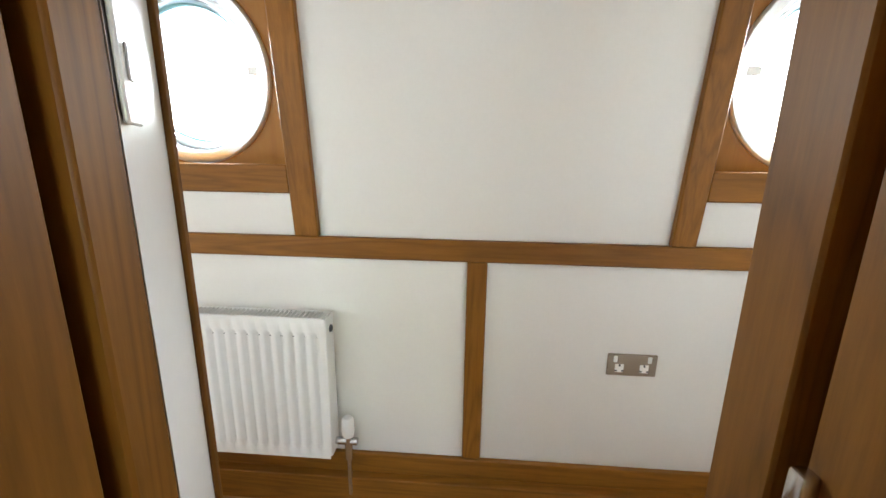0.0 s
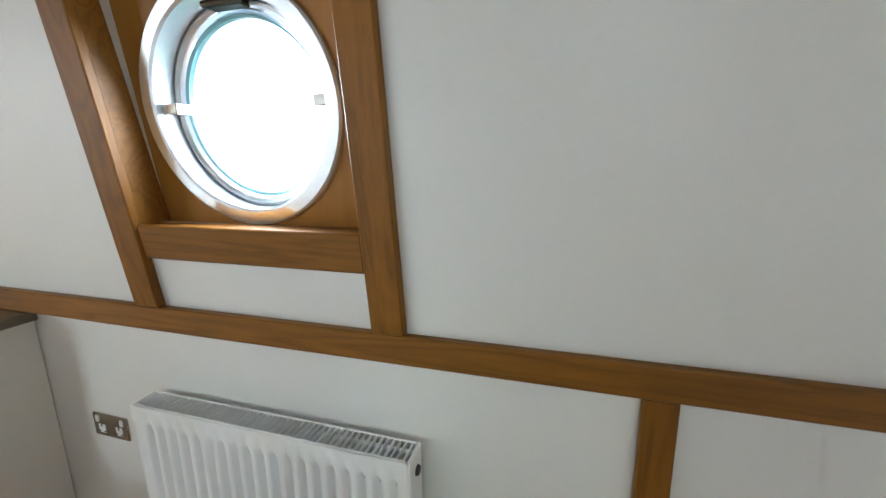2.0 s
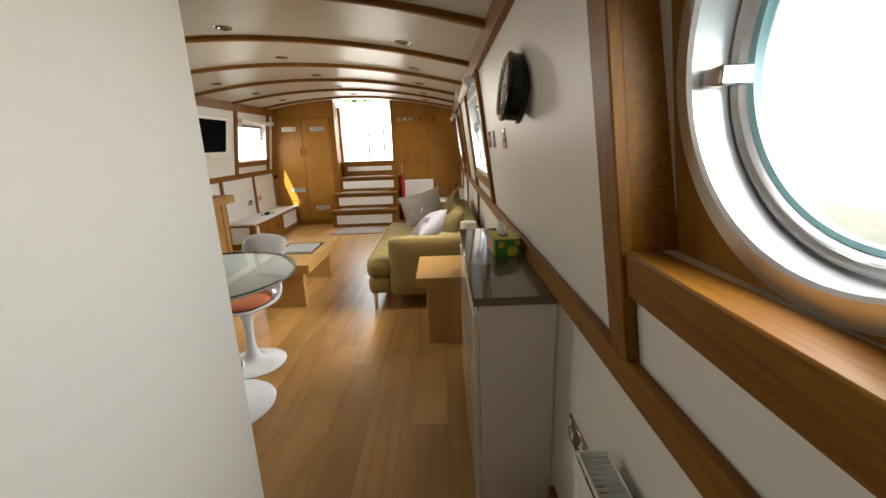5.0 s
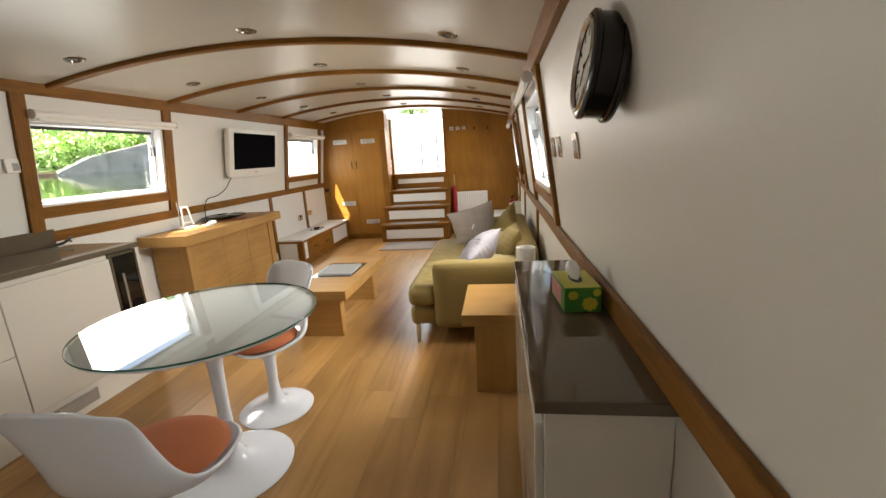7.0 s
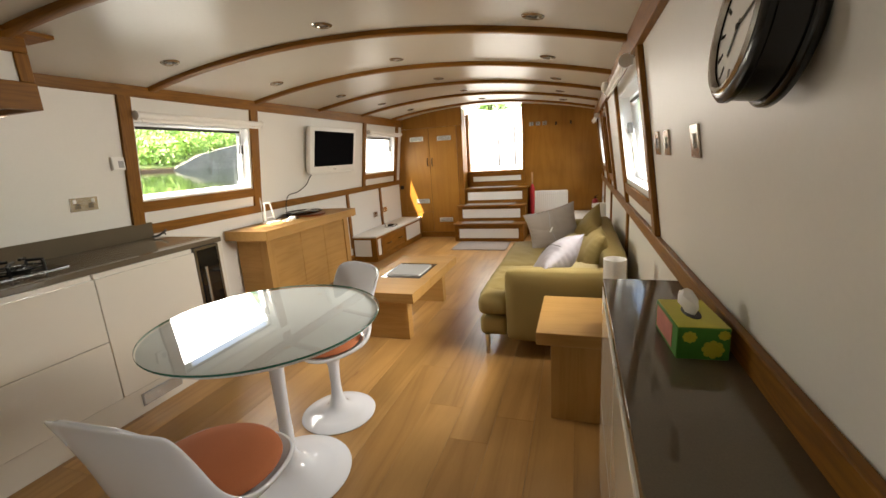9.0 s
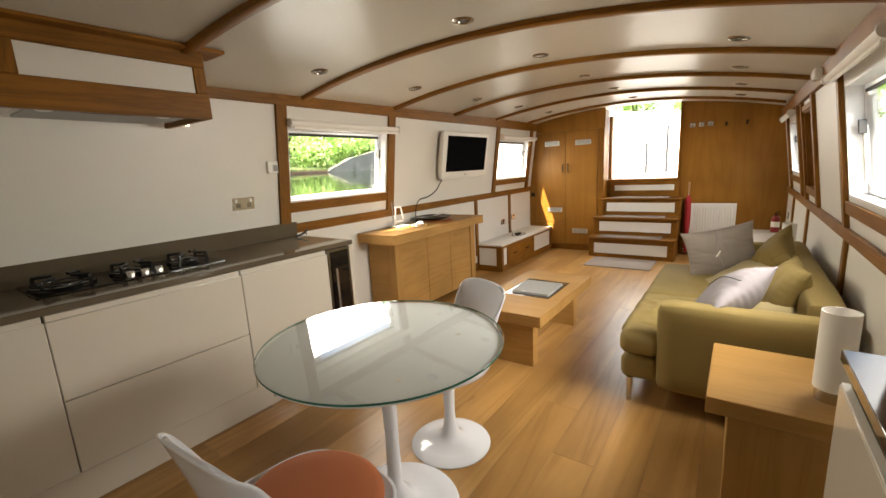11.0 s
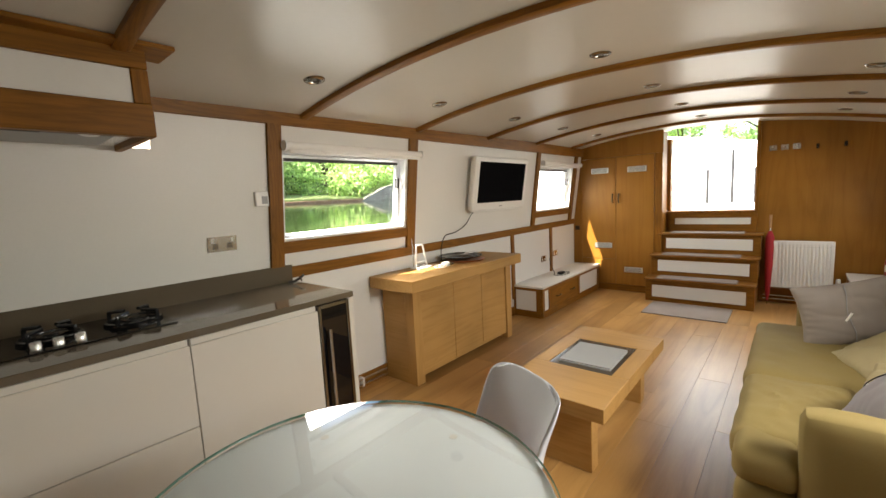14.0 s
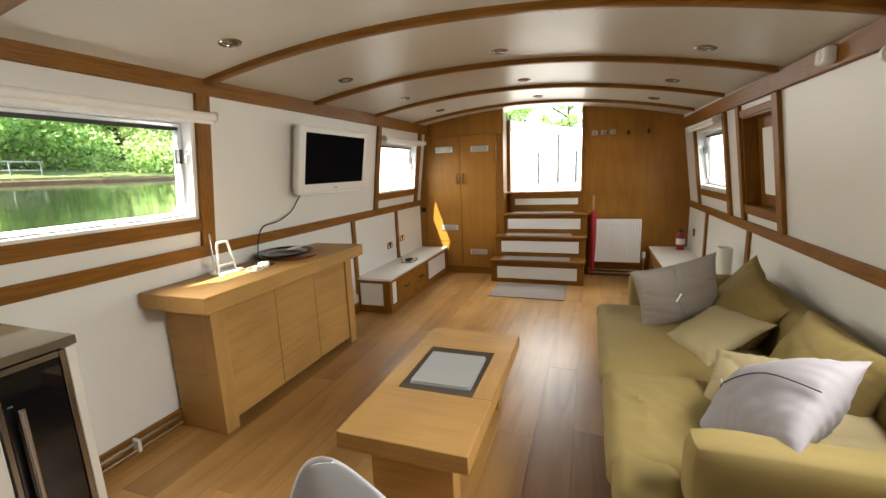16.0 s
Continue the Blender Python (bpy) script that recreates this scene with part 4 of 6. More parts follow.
def tissue_box():
    e = empty("tissue_box", (1.512, 2.01, 0.866), "green and yellow tissue box with a tissue pulled up", "tissue box", rz=4)
    e.scale = (0.90, 0.90, 0.84)
    b = bx("carton", (-0.058, -0.10, 0.0), (0.058, 0.10, 0.088), GREEN, e, "green printed carton", 0.002)
    bx("printed_top", (-0.056, -0.098, 0.088), (0.056, 0.098, 0.0895), YELLOW, b, "yellow printed top", 0.0)
    bx("printed_side", (-0.0595, -0.06, 0.012), (-0.058, 0.085, 0.078), PINKC, b, "pink printed flowers", 0.0)
    for fx, fz, fr in ((0.022, 0.030, 0.017), (-0.030, 0.062, 0.011), (0.044, 0.070, 0.009)):
        bm = bmesh.new()
        for k in range(8):
            a = math.pi * k / 4
            lathe(bm, [(0, 0.0), (fr * 0.5, 0.0), (fr * 0.52, -0.001)], 8, pose(fx + fr * math.cos(a), -0.1004 - 0.00008 * k, fz + fr * math.sin(a), 90, 0, 0))
        lathe(bm, [(0, 0.0), (fr, 0.0), (fr * 1.02, -0.001)], 12, pose(fx, -0.1012, fz, 90, 0, 0))
        part("printed_flower", bm, YELLOW, b, "yellow flower print")
    part("slot", lathe(bmesh.new(), [(0, 0.0915), (0.028, 0.0915), (0.03, 0.089)], 20, Matrix.Diagonal((0.7, 1.6, 1, 1))), DARK, e, "dark slot")
    bm = bmesh.new()
    rnd = random.Random(3)
    rings = []
    for z, r in ((0.085, 0.018), (0.105, 0.028), (0.125, 0.035), (0.142, 0.030), (0.155, 0.012)):
        rings.append([bm.verts.new((r * math.cos(a) * 0.6 + rnd.uniform(-0.004, 0.004) - (z - 0.085) * 0.2, r * 1.1 * math.sin(a) + rnd.uniform(-0.004, 0.004), z + rnd.uniform(-0.006, 0.006))) for a in [2 * math.pi * k / 10 for k in range(10)]])
    for a, b2 in zip(rings, rings[1:]):
        for k in range(10):
            bm.faces.new([a[k], a[(k + 1) % 10], b2[(k + 1) % 10], b2[k]])
    bm.faces.new(rings[-1])
    part("tissue", bm, TISSUE, e, "crumpled white tissue", True)


tissue_box()

# ---- galley ----


def galley():
    xf = -1.04
    units = ((0.93, 1.518, None), (1.524, 2.306, 0.505), (2.312, 2.886, None))
    for y0, y1, split in units:
        e = empty("kitchen_unit", (xf, y0, 0), "cream gloss handleless kitchen base unit", "kitchen unit", "galley units")
        w = y1 - y0
        bx("body", (-0.60, 0.001, 0.17), (-0.021, w - 0.001, 0.868), GLOSSW, e, "", 0.001)
        bx("grip_rail", (-0.030, 0.002, 0.825), (-0.012, w - 0.002, 0.867), GLOSSW, e, "recessed grip rail", 0.003)
        rows = ((0.182, split - 0.0015), (split + 0.0015, 0.842)) if split else ((0.182, 0.842),)
        for z0, z1 in rows:
            bx("door" if not split else "drawer_front", (-0.019, -0.0015, z0), (0.0, w + 0.0015, z1), GLOSSW, e, "cream gloss front", 0.003)
        # Dark strip that paints in the shade of the joint between units
        bx("shadow_gap", (-0.020, -0.0045, 0.18), (-0.014, -0.0015, 0.84), BRASS, e, "dark gap", 0.0)
    p = empty("plinth", (-1.10, 2.0, 0), "cream kitchen plinth with a grey vent grille", "plinth", "", "structure")
    bx("board", (-0.02, -1.07, 0.0), (0.0, 1.08, 0.168), GLOSSW, p)
    v = bx("vent_grille", (0.0, 0.43, 0.045), (0.006, 0.68, 0.120), GREY, p, "grey vent grille", 0.002)
    for k in range(6):
        bx("slat", (0.006, 0.44, 0.052 + k * 0.011), (0.009, 0.67, 0.058 + k * 0.011), STEEL, v, "", 0.0)
    wt = empty("worktop", (-1.35, 2.0, 0.870), "polished brown-grey stone worktop of the galley", "worktop")
    bx("slab", (-0.305, -1.075, 0.0), (0.305, 1.115, 0.030), STONE, wt, "", 0.002)
    bm = wbox(bmesh.new(), "L", 0.925, 3.10, 0.900, 1.005, 0.002, 0.020, 0.002)
    bmesh.ops.translate(bm, verts=bm.verts, vec=(1.35, -2.0, -0.870))
    part("upstand", bm, STONE, wt, "low stone upstand", True)
    # slim wine cooler at the end of the run
    c = empty("wine_cooler", (xf, 2.89, 0), "slim black wine cooler with a steel frame and handle", "wine cooler")
    bx("body", (-0.58, 0.003, 0.17), (-0.021, 0.187, 0.867), DARK, c)
    bx("glass_door", (-0.020, 0.018, 0.19), (-0.004, 0.170, 0.845), BLACKG, c, "black glass door", 0.002)
    for a, b in ((0.003, 0.017), (0.171, 0.187)):
        bx("frame_side", (-0.020, a, 0.175), (0.0, b, 0.866), DCHROME, c, "dark steel frame", 0.002)
    bx("frame_top", (-0.020, 0.018, 0.846), (0.0, 0.170, 0.866), DCHROME, c, "", 0.002)
    bx("frame_foot", (-0.020, 0.018, 0.172), (0.0, 0.170, 0.190), DCHROME, c, "", 0.002)
    part("handle", tube(bmesh.new(), [(0.025, 0.045, 0.25), (0.025, 0.045, 0.74)], 0.008, 12), STEEL, c, "upright steel bar handle", True)
    for z in (0.29, 0.70):
        part("handle_stud", tube(bmesh.new(), [(-0.006, 0.045, z), (0.025, 0.045, z)], 0.005, 8), STEEL, c, "", True)
    sbox("end_panel", (-1.655, 3.080, 0.0), (-1.043, 3.106, 0.868), GLOSSW, "cream end panel of the galley run", "end panel", 0.002, kind="")
    # gas hob
    h = empty("gas_hob", (-1.43, 1.94, 0.900), "black glass gas hob with three burners in a row", "hob")
    bx("glass_plate", (-0.185, -0.395, 0.0), (0.19, 0.395, 0.006), BLACKG, h, "black glass plate", 0.002)
    for y, r in ((-0.265, 0.068), (0.015, 0.042), (0.285, 0.048)):
        b = part("burner", lathe(bmesh.new(), [(0.0, 0.024), (r * 0.55, 0.026), (r * 0.6, 0.020), (r, 0.019), (r * 1.02, 0.012), (r * 1.15, 0.010), (r * 1.2, 0.006)], 32, Matrix.Translation((-0.01, y, 0))), BLACK, h, "black burner crown", True)
        bm = bmesh.new()
        R = r + 0.052
        for k in range(4):
            a = radians(45 + 90 * k)
            c0 = Vector((-0.01 + R * math.cos(a), y + R * math.sin(a), 0.008))
            c1 = Vector((-0.01 + R * math.cos(a), y + R * math.sin(a), 0.049))
            c2 = Vector((-0.01 + R * 0.35 * math.cos(a), y + R * 0.35 * math.sin(a), 0.052))
            tube(bm, smooth_line([c0, c1 - Vector((0, 0, 0.006)), c1.lerp(c2, 0.12), c2], 4), 0.008, 8)
        lathe(bm, [(R + 0.006, 0.010), (R + 0.007, 0.018), (R - 0.004, 0.020), (R - 0.006, 0.010)], 32, Matrix.Translation((-0.01, y, 0)))
        part("pan_support", bm, BLACK, b, "black iron pan support", True)
    for k in range(3):
        part("knob", lathe(bmesh.new(), [(0.0, 0.034), (0.015, 0.034), (0.018, 0.030), (0.019, 0.006)], 20, Matrix.Translation((0.135, 0.0 + k * 0.062 - 0.04, 0))), STEEL, h, "steel control knob", True)
    # ribbed drainer mat
    m = empty("drainer_mat", (-1.37, 1.19, 0.900), "dark ribbed draining mat with a striped cloth", "mat")
    bx("tray", (-0.24, -0.22, 0.0), (0.235, 0.20, 0.010), DARK, m, "dark tray", 0.004)
    bx("cloth", (-0.225, -0.21, 0.010), (0.22, 0.19, 0.016), TISSUE, m, "grey striped cloth", 0.003)
    for k in range(16):
        x = -0.218 + k * 0.0275
        bx("stripe", (x, -0.208, 0.016), (x + 0.013, 0.188, 0.0185), GREY if k % 3 else DARK, m, "", 0.0)
    # bottle opener left on the worktop edge
    o = empty("corkscrew", (-1.545, 3.075, 0.900), "small dark corkscrew lying on the worktop", "corkscrew")
    o.scale = (0.8, 0.8, 0.9)
    part("handle", tube(bmesh.new(), smooth_line([(-0.03, -0.05, 0.012), (0.0, -0.01, 0.02), (0.02, 0.035, 0.045), (0.0, 0.06, 0.05)], 5), 0.009, 8), DARK, o, "", True)
    part("lever", tube(bmesh.new(), smooth_line([(-0.02, 0.0, 0.012), (0.03, 0.01, 0.035), (0.07, 0.0, 0.028)], 5), 0.006, 8), BRASS, o, "", True)


galley()


def cooker_hood():
    """Oak-framed extractor housing with white inset panels under the ceiling."""
    e = empty("cooker_hood", (-1.07, 1.91, 1.65), "oak framed cooker hood with white inset panels", "cooker hood")
    a, b = -0.39, 0.385
    bx("lower_rail", (-0.03, a, 0.0), (0.012, b, 0.118), OAKY, e, "", 0.004)
    bx("upper_rail", (-0.03, a + 0.002, 0.240), (0.008, b - 0.002, 0.325), OAKY, e, "", 0.004)
    bx("stile", (-0.03, a + 0.002, 0.1185), (0.006, a + 0.10, 0.2395), OAKZ, e)
    bx("stile", (-0.03, b - 0.055, 0.1185), (0.006, b - 0.002, 0.2395), OAKZ, e)
    bx("front_panel", (-0.026, a + 0.10, 0.119), (-0.004, b - 0.055, 0.239), WHITE, e, "white inset panel", 0.001)
    for s, y in ((-1, a), (1, b - 0.03)):
        bx("side_board", (-0.48, y + 0.001, 0.0), (-0.031, y + 0.029, 0.325), OAKX, e, "", 0.003)
    bx("cover_board", (-0.50, -0.445, 0.305), (0.075, 0.46, 0.322), OAKY, e, "wide oak board against the ceiling", 0.003)
    bx("filler", (-0.48, -0.36, 0.3225), (0.0, 0.355, 0.42), OAKY, e, "", 0.0)
    u = bx("extractor", (-0.46, a + 0.035, 0.018), (-0.032, b - 0.035, 0.060), STEEL, e, "steel extractor unit", 0.004)
    bx("filter", (-0.40, a + 0.12, 0.013), (-0.13, b - 0.10, 0.019), GREY, u, "grey mesh filter", 0.001)
    for y in (-0.22, 0.21):
        part("lamp", lathe(bmesh.new(), [(0.0, 0.008), (0.024, 0.008), (0.032, 0.013)], 20, Matrix.Translation((-0.11, y, 0))), ENAMEL, u, "small round hood lamp", True)
    bx("switch_strip", (-0.118, -0.10, 0.010), (-0.098, 0.08, 0.018), DARK, u, "dark switch strip", 0.0)
    bx("inner_panel", (-0.46, a + 0.031, 0.005), (-0.032, a + 0.075, 0.017), WHITE, e, "white edge panel", 0.0)


cooker_hood()

t_ = empty("thermostat", wp("L", 2.93, 1.42, 0), "white wall thermostat with a grey display", "thermostat")
bx("case", (0.0, -0.043, -0.042), (0.024, 0.035, 0.042), PLASTICW, t_, "", 0.004)
bx("display", (0.022, -0.008, -0.028), (0.0255, 0.027, 0.016), GREY, t_, "grey display", 0.001)
a_ = empty("alarm_sensor", wp("R", 4.62, 1.785, 0.028), "white box detector on the oak cornice", "detector")
bx("case", (-0.045, -0.045, -0.034), (0.0, 0.045, 0.034), PLASTICW, a_, "", 0.008)
part("lens", lathe(bmesh.new(), [(0, 0.006), (0.02, 0.004), (0.024, 0.0)], 20, pose(-0.045, 0, 0, 0, -90, 0)), PAPER, a_, "", True)

# ---- dining table and chairs ----


def tulip_base(e, r, h, top):
    prof = [(0.0, 0.0), (r, 0.0), (r + 0.002, 0.006), (r * 0.96, 0.013), (r * 0.7, 0.022), (r * 0.42, 0.035), (r * 0.24, 0.062), (0.030, 0.12), (0.026, h * 0.45), (0.030, h * 0.72), (0.05, h * 0.9), (top, h)]
    part("pedestal", lathe(bmesh.new(), prof, 48), SHELLW, e, "white trumpet pedestal", True, sharp=60)


def tulip_table():
    e = empty("dining_table", (0.062, 2.237, 0), "round white pedestal table with a clear glass top", "table")
    tulip_base(e, 0.255, 0.70, 0.11)
    part("tabletop", lathe(bmesh.new(), [(0.0, 0.700), (0.36, 0.702), (0.425, 0.712), (0.441, 0.722), (0.443, 0.727), (0.440, 0.729), (0.0, 0.729)], 72), LACQUER, e, "white round tabletop", True, sharp=50)
    part("glass_edge", lathe(bmesh.new(), [(0.4475, 0.7306), (0.4486, 0.732), (0.4486, 0.737), (0.4475, 0.7384)], 96), EDGE, e, "green glass edge", True)
    g = part("glass_top", lathe(bmesh.new(), [(0.0, 0.7385), (0.4465, 0.7385), (0.448, 0.737)], 96), TGLASS, e, "clear glass disc with a green edge", True, sharp=30)
    g.visible_shadow = False
    for x, y in ((0.25, -0.20), (0.22, 0.18), (-0.10, -0.28), (-0.27, 0.12), (0.02, 0.33)):
        part("glass_pad", lathe(bmesh.new(), [(0.0, 0.7303), (0.011, 0.7303), (0.012, 0.7293)], 16, Matrix.Translation((x, y, 0))), PAPER, e, "clear round pad")


tulip_table()


def tulip_chair(place, rz):
    """A moulded one-piece shell on a trumpet pedestal, with a round seat pad."""
    e = empty("dining_chair", place, "white moulded tulip chair with an orange seat pad", "chair", "chairs round the table", rz=rz)
    tulip_base(e, 0.195, 0.398, 0.085)
    rows = [(0.225, 0.440, 0.10, 0.0, 0.0), (0.215, 0.428, 0.165, 0.0, 0.008), (0.16, 0.408, 0.216, 0.0, 0.026), (0.07, 0.398, 0.236, 0.0, 0.042), (-0.03, 0.398, 0.238, 0.005, 0.052), (-0.11, 0.410, 0.224, 0.02, 0.066),
            (-0.170, 0.450, 0.196, 0.05, 0.074), (-0.198, 0.528, 0.172, 0.07, 0.052), (-0.216, 0.612, 0.170, 0.065, 0.028), (-0.234, 0.690, 0.181, 0.05, 0.012), (-0.250, 0.754, 0.184, 0.036, 0.002), (-0.260, 0.782, 0.164, 0.024, -0.006), (-0.264, 0.793, 0.11, 0.014, -0.006)]
    bm = bmesh.new()
    n = 14
    grid = []
    for y, z, hw, fy, fz in rows:
        line = []
        for k in range(n + 1):
            s = -1 + 2 * k / n
            c = abs(s) ** 2.6
            line.append(bm.verts.new((hw * math.sin(s * math.pi / 2) if abs(s) < 1 else hw * s, y + fy * c, z + fz * c)))
        grid.append(line)
    for a, b in zip(grid, grid[1:]):
        for k in range(n):
            bm.faces.new([a[k], a[k + 1], b[k + 1], b[k]])
    shell = part("shell", bm, SHELLW, e, "glossy white moulded shell", True, sharp=80)
    s = shell.modifiers.new("thick", "SOLIDIFY")
    s.thickness, s.offset = 0.015, -1
    s2 = shell.modifiers.new("round", "SUBSURF")
    s2.levels = s2.render_levels = 2
    bm = bmesh.new()
    lathe(bm, [(0.0, 0.480), (0.12, 0.478), (0.18, 0.469), (0.203, 0.456), (0.208, 0.446), (0.190, 0.434), (0.0, 0.415)], 40, Matrix.Translation((0, 0.045, 0)) @ Matrix.Diagonal((1, 0.91, 1, 1)))
    part("seat_pad", bm, ORANGE, e, "orange wool seat pad", True, sharp=80)
    return e


tulip_chair((0.185, 1.745, 0), 3)
tulip_chair((0.02, 2.69, 0), 156)

# ---- living end ----


def coffee_table():
    e = empty("coffee_table", (-0.118, 4.083, 0), "low pale oak coffee table with a smoked glass inset", "coffee table")
    X0, X1, YA, YB = -0.267, 0.268, -0.553, 0.552
    bx("top_end", (X0, YA, 0.325), (X1, -0.181, 0.400), PALEX, e, "pale oak slab", 0.003)
    bx("top_end", (X0, 0.287, 0.325), (X1, YB, 0.400), PALEX, e, "pale oak slab", 0.003)
    bx("top_side", (X0, -0.180, 0.325), (-0.179, 0.286, 0.400), PALEY, e, "", 0.002)
    bx("top_side", (0.179, -0.180, 0.325), (X1, 0.286, 0.400), PALEY, e, "", 0.002)
    bx("glass_inset", (-0.178, -0.179, 0.385), (0.178, 0.285, 0.396), SMOKED, e, "smoked glass inset", 0.001)
    bx("inset_base", (-0.178, -0.179, 0.325), (0.178, 0.285, 0.384), PALEY, e, "", 0.0)
    for a in (YA + 0.095, YB - 0.175):
        bx("leg", (X0 + 0.09, a, 0.0), (X1 - 0.09, a + 0.08, 0.3245), PALEX, e, "solid oak panel leg", 0.003)
    b = empty("magazine", (-0.112, 4.12, 0.396), "silver-grey large flat books lying on the table", "book", rz=1)
    bx("cover", (-0.148, -0.165, 0.0), (0.148, 0.165, 0.004), GREY, b, "grey cover", 0.002)
    bx("pages", (-0.140, -0.158, 0.0041), (0.142, 0.160, 0.011), PAPER, b, "", 0.002)
    bx("top_cover", (-0.146, -0.163, 0.0111), (0.146, 0.163, 0.015), SILVER, b, "silver top cover", 0.002)


coffee_table()


def side_table():
    e = empty("side_table", (1.30, 3.15, 0), "pale oak side table with a thick top", "side table")
    bx("tabletop", (-0.235, -0.272, 0.405), (0.285, 0.275, 0.470), PALEX, e, "thick oak top", 0.003)
    bx("panel_leg", (-0.165, -0.262, 0.0), (0.265, -0.20, 0.4045), PALEZ, e, "solid oak panel leg", 0.003)
    bx("panel_leg", (-0.165, 0.20, 0.0), (0.265, 0.262, 0.4045), PALEZ, e, "solid oak panel leg", 0.003)
    bx("back_panel", (-0.165, -0.199, 0.10), (-0.13, 0.199, 0.4045), PALEY, e)


side_table()


def table_lamp(x, y, z):
    e = empty("table_lamp", (x, y, z), "white cylinder table lamp on a chrome foot", "lamp", "cylinder lamps")
    part("foot", lathe(bmesh.new(), [(0.0, 0.0), (0.046, 0.0), (0.047, 0.004), (0.047, 0.044), (0.0, 0.044)], 32), STEEL, e, "chrome foot", True)
    part("shade", lathe(bmesh.new(), [(0.050, 0.046), (0.053, 0.046), (0.053, 0.330), (0.050, 0.330), (0.050, 0.05)], 40), PAPER, e, "white paper shade", True)
    part("cap", lathe(bmesh.new(), [(0.0, 0.300), (0.0495, 0.300)], 32), PAPER, e)


table_lamp(1.430, 3.065, 0.470)
table_lamp(1.505, 5.95, 0.3845)


def soft_box(lo, hi, bev, seg=4, puff=0.0, seed=1, cuts=9, crease=0.0):
    """An upholstered block with rounded edges and slight dents."""
    bm = box(bmesh.new(), lo, hi, 0)
    bmesh.ops.subdivide_edges(bm, edges=bm.edges, cuts=cuts, use_grid_fill=True)
    c, h = (Vector(lo) + Vector(hi)) / 2, (Vector(hi) - Vector(lo)) / 2
    for v in bm.verts:
        d = v.co - c
        q = Vector([max(-1, min(1, d[i] / h[i])) for i in range(3)])
        inner = Vector([max(-(h[i] - bev), min(h[i] - bev, d[i])) for i in range(3)])
        off = d - inner
        if off.length > 1e-6:
            off = off.normalized() * bev
        out = inner + off
        bul = puff * (1 - q.x * q.x) * (1 - q.y * q.y)
        out.z += bul * (1 if q.z > 0 else 0)
        p = (c + out) * 7 + Vector((seed * 3.1, 0, 0))
        out += Vector((noise.noise(p), noise.noise(p + Vector((9, 0, 0))), noise.noise(p + Vector((0, 9, 0))))) * 0.006
        if crease and q.z > 0.5:
            w = Vector((p.x * 1.5 + 0.8 * p.y, p.y * 0.6, seed))
            ridge = (1 - abs(noise.noise(w * 1.1))) ** 3 + 0.6 * (1 - abs(noise.noise(w * 2.3 + Vector((4, 1, 0))))) ** 4
            out.z += crease * (1 - q.x ** 4) * (1 - q.y ** 4) * ridge * max(0.15, noise.noise(p * 0.35) + 0.4)
        v.co = c + out
    return bm


def sofa():
    e = empty("sofa", (1.08, 4.52, 0), "mustard fabric two-seater sofa along the cabin side", "sofa")
    y0, y1 = -1.01, 1.02
    part("base", soft_box((-0.45, y0 + 0.03, 0.13), (0.44, y1 - 0.03, 0.275), 0.03), SOFAC, e, "upholstered base", True)
    part("armrest", soft_box((-0.272, y0 - 0.02, 0.115), (0.46, y0 + 0.125, 0.605), 0.045, seed=2), SOFAC, e, "rounded armrest", True)
    part("armrest", soft_box((-0.272, y1 - 0.125, 0.115), (0.46, y1 + 0.02, 0.605), 0.045, seed=3), SOFAC, e, "rounded armrest", True)
    part("backrest", soft_box((0.32, y0 + 0.12, 0.25), (0.485, y1 - 0.12, 0.66), 0.05, seed=4), SOFAC, e, "low backrest", True)
    part("seat_cushion", soft_box((-0.478, y0 + 0.13, 0.272), (0.34, -0.204, 0.412), 0.05, puff=0.030, seed=5, cuts=44, crease=0.024), SOFAC, e, "loose seat cushion", True)
    part("seat_cushion", soft_box((-0.490, -0.180, 0.270), (0.34, y1 - 0.13, 0.392), 0.05, puff=0.022, seed=6, cuts=34, crease=0.018), SOFAC, e, "loose seat cushion", True)
    part("seat_front", soft_box((-0.462, y0 - 0.005, 0.280), (-0.255, y0 + 0.40, 0.415), 0.05, seed=7, cuts=18), SOFAC, e, "", True)
    part("base_front", soft_box((-0.450, y0 + 0.01, 0.130), (-0.255, y0 + 0.30, 0.276), 0.04, seed=8, cuts=16), SOFAC, e, "", True)
    for x, y in ((-0.40, y0 + 0.02), (-0.40, y1 - 0.05), (0.38, y0 + 0.05), (0.38, y1 - 0.05)):
        part("leg", lathe(bmesh.new(), [(0.0, 0.0), (0.013, 0.0), (0.014, 0.006), (0.018, 0.145), (0.0, 0.145)], 16, Matrix.Translation((x, y, 0))), STEEL, e, "slim chrome leg", True)


sofa()


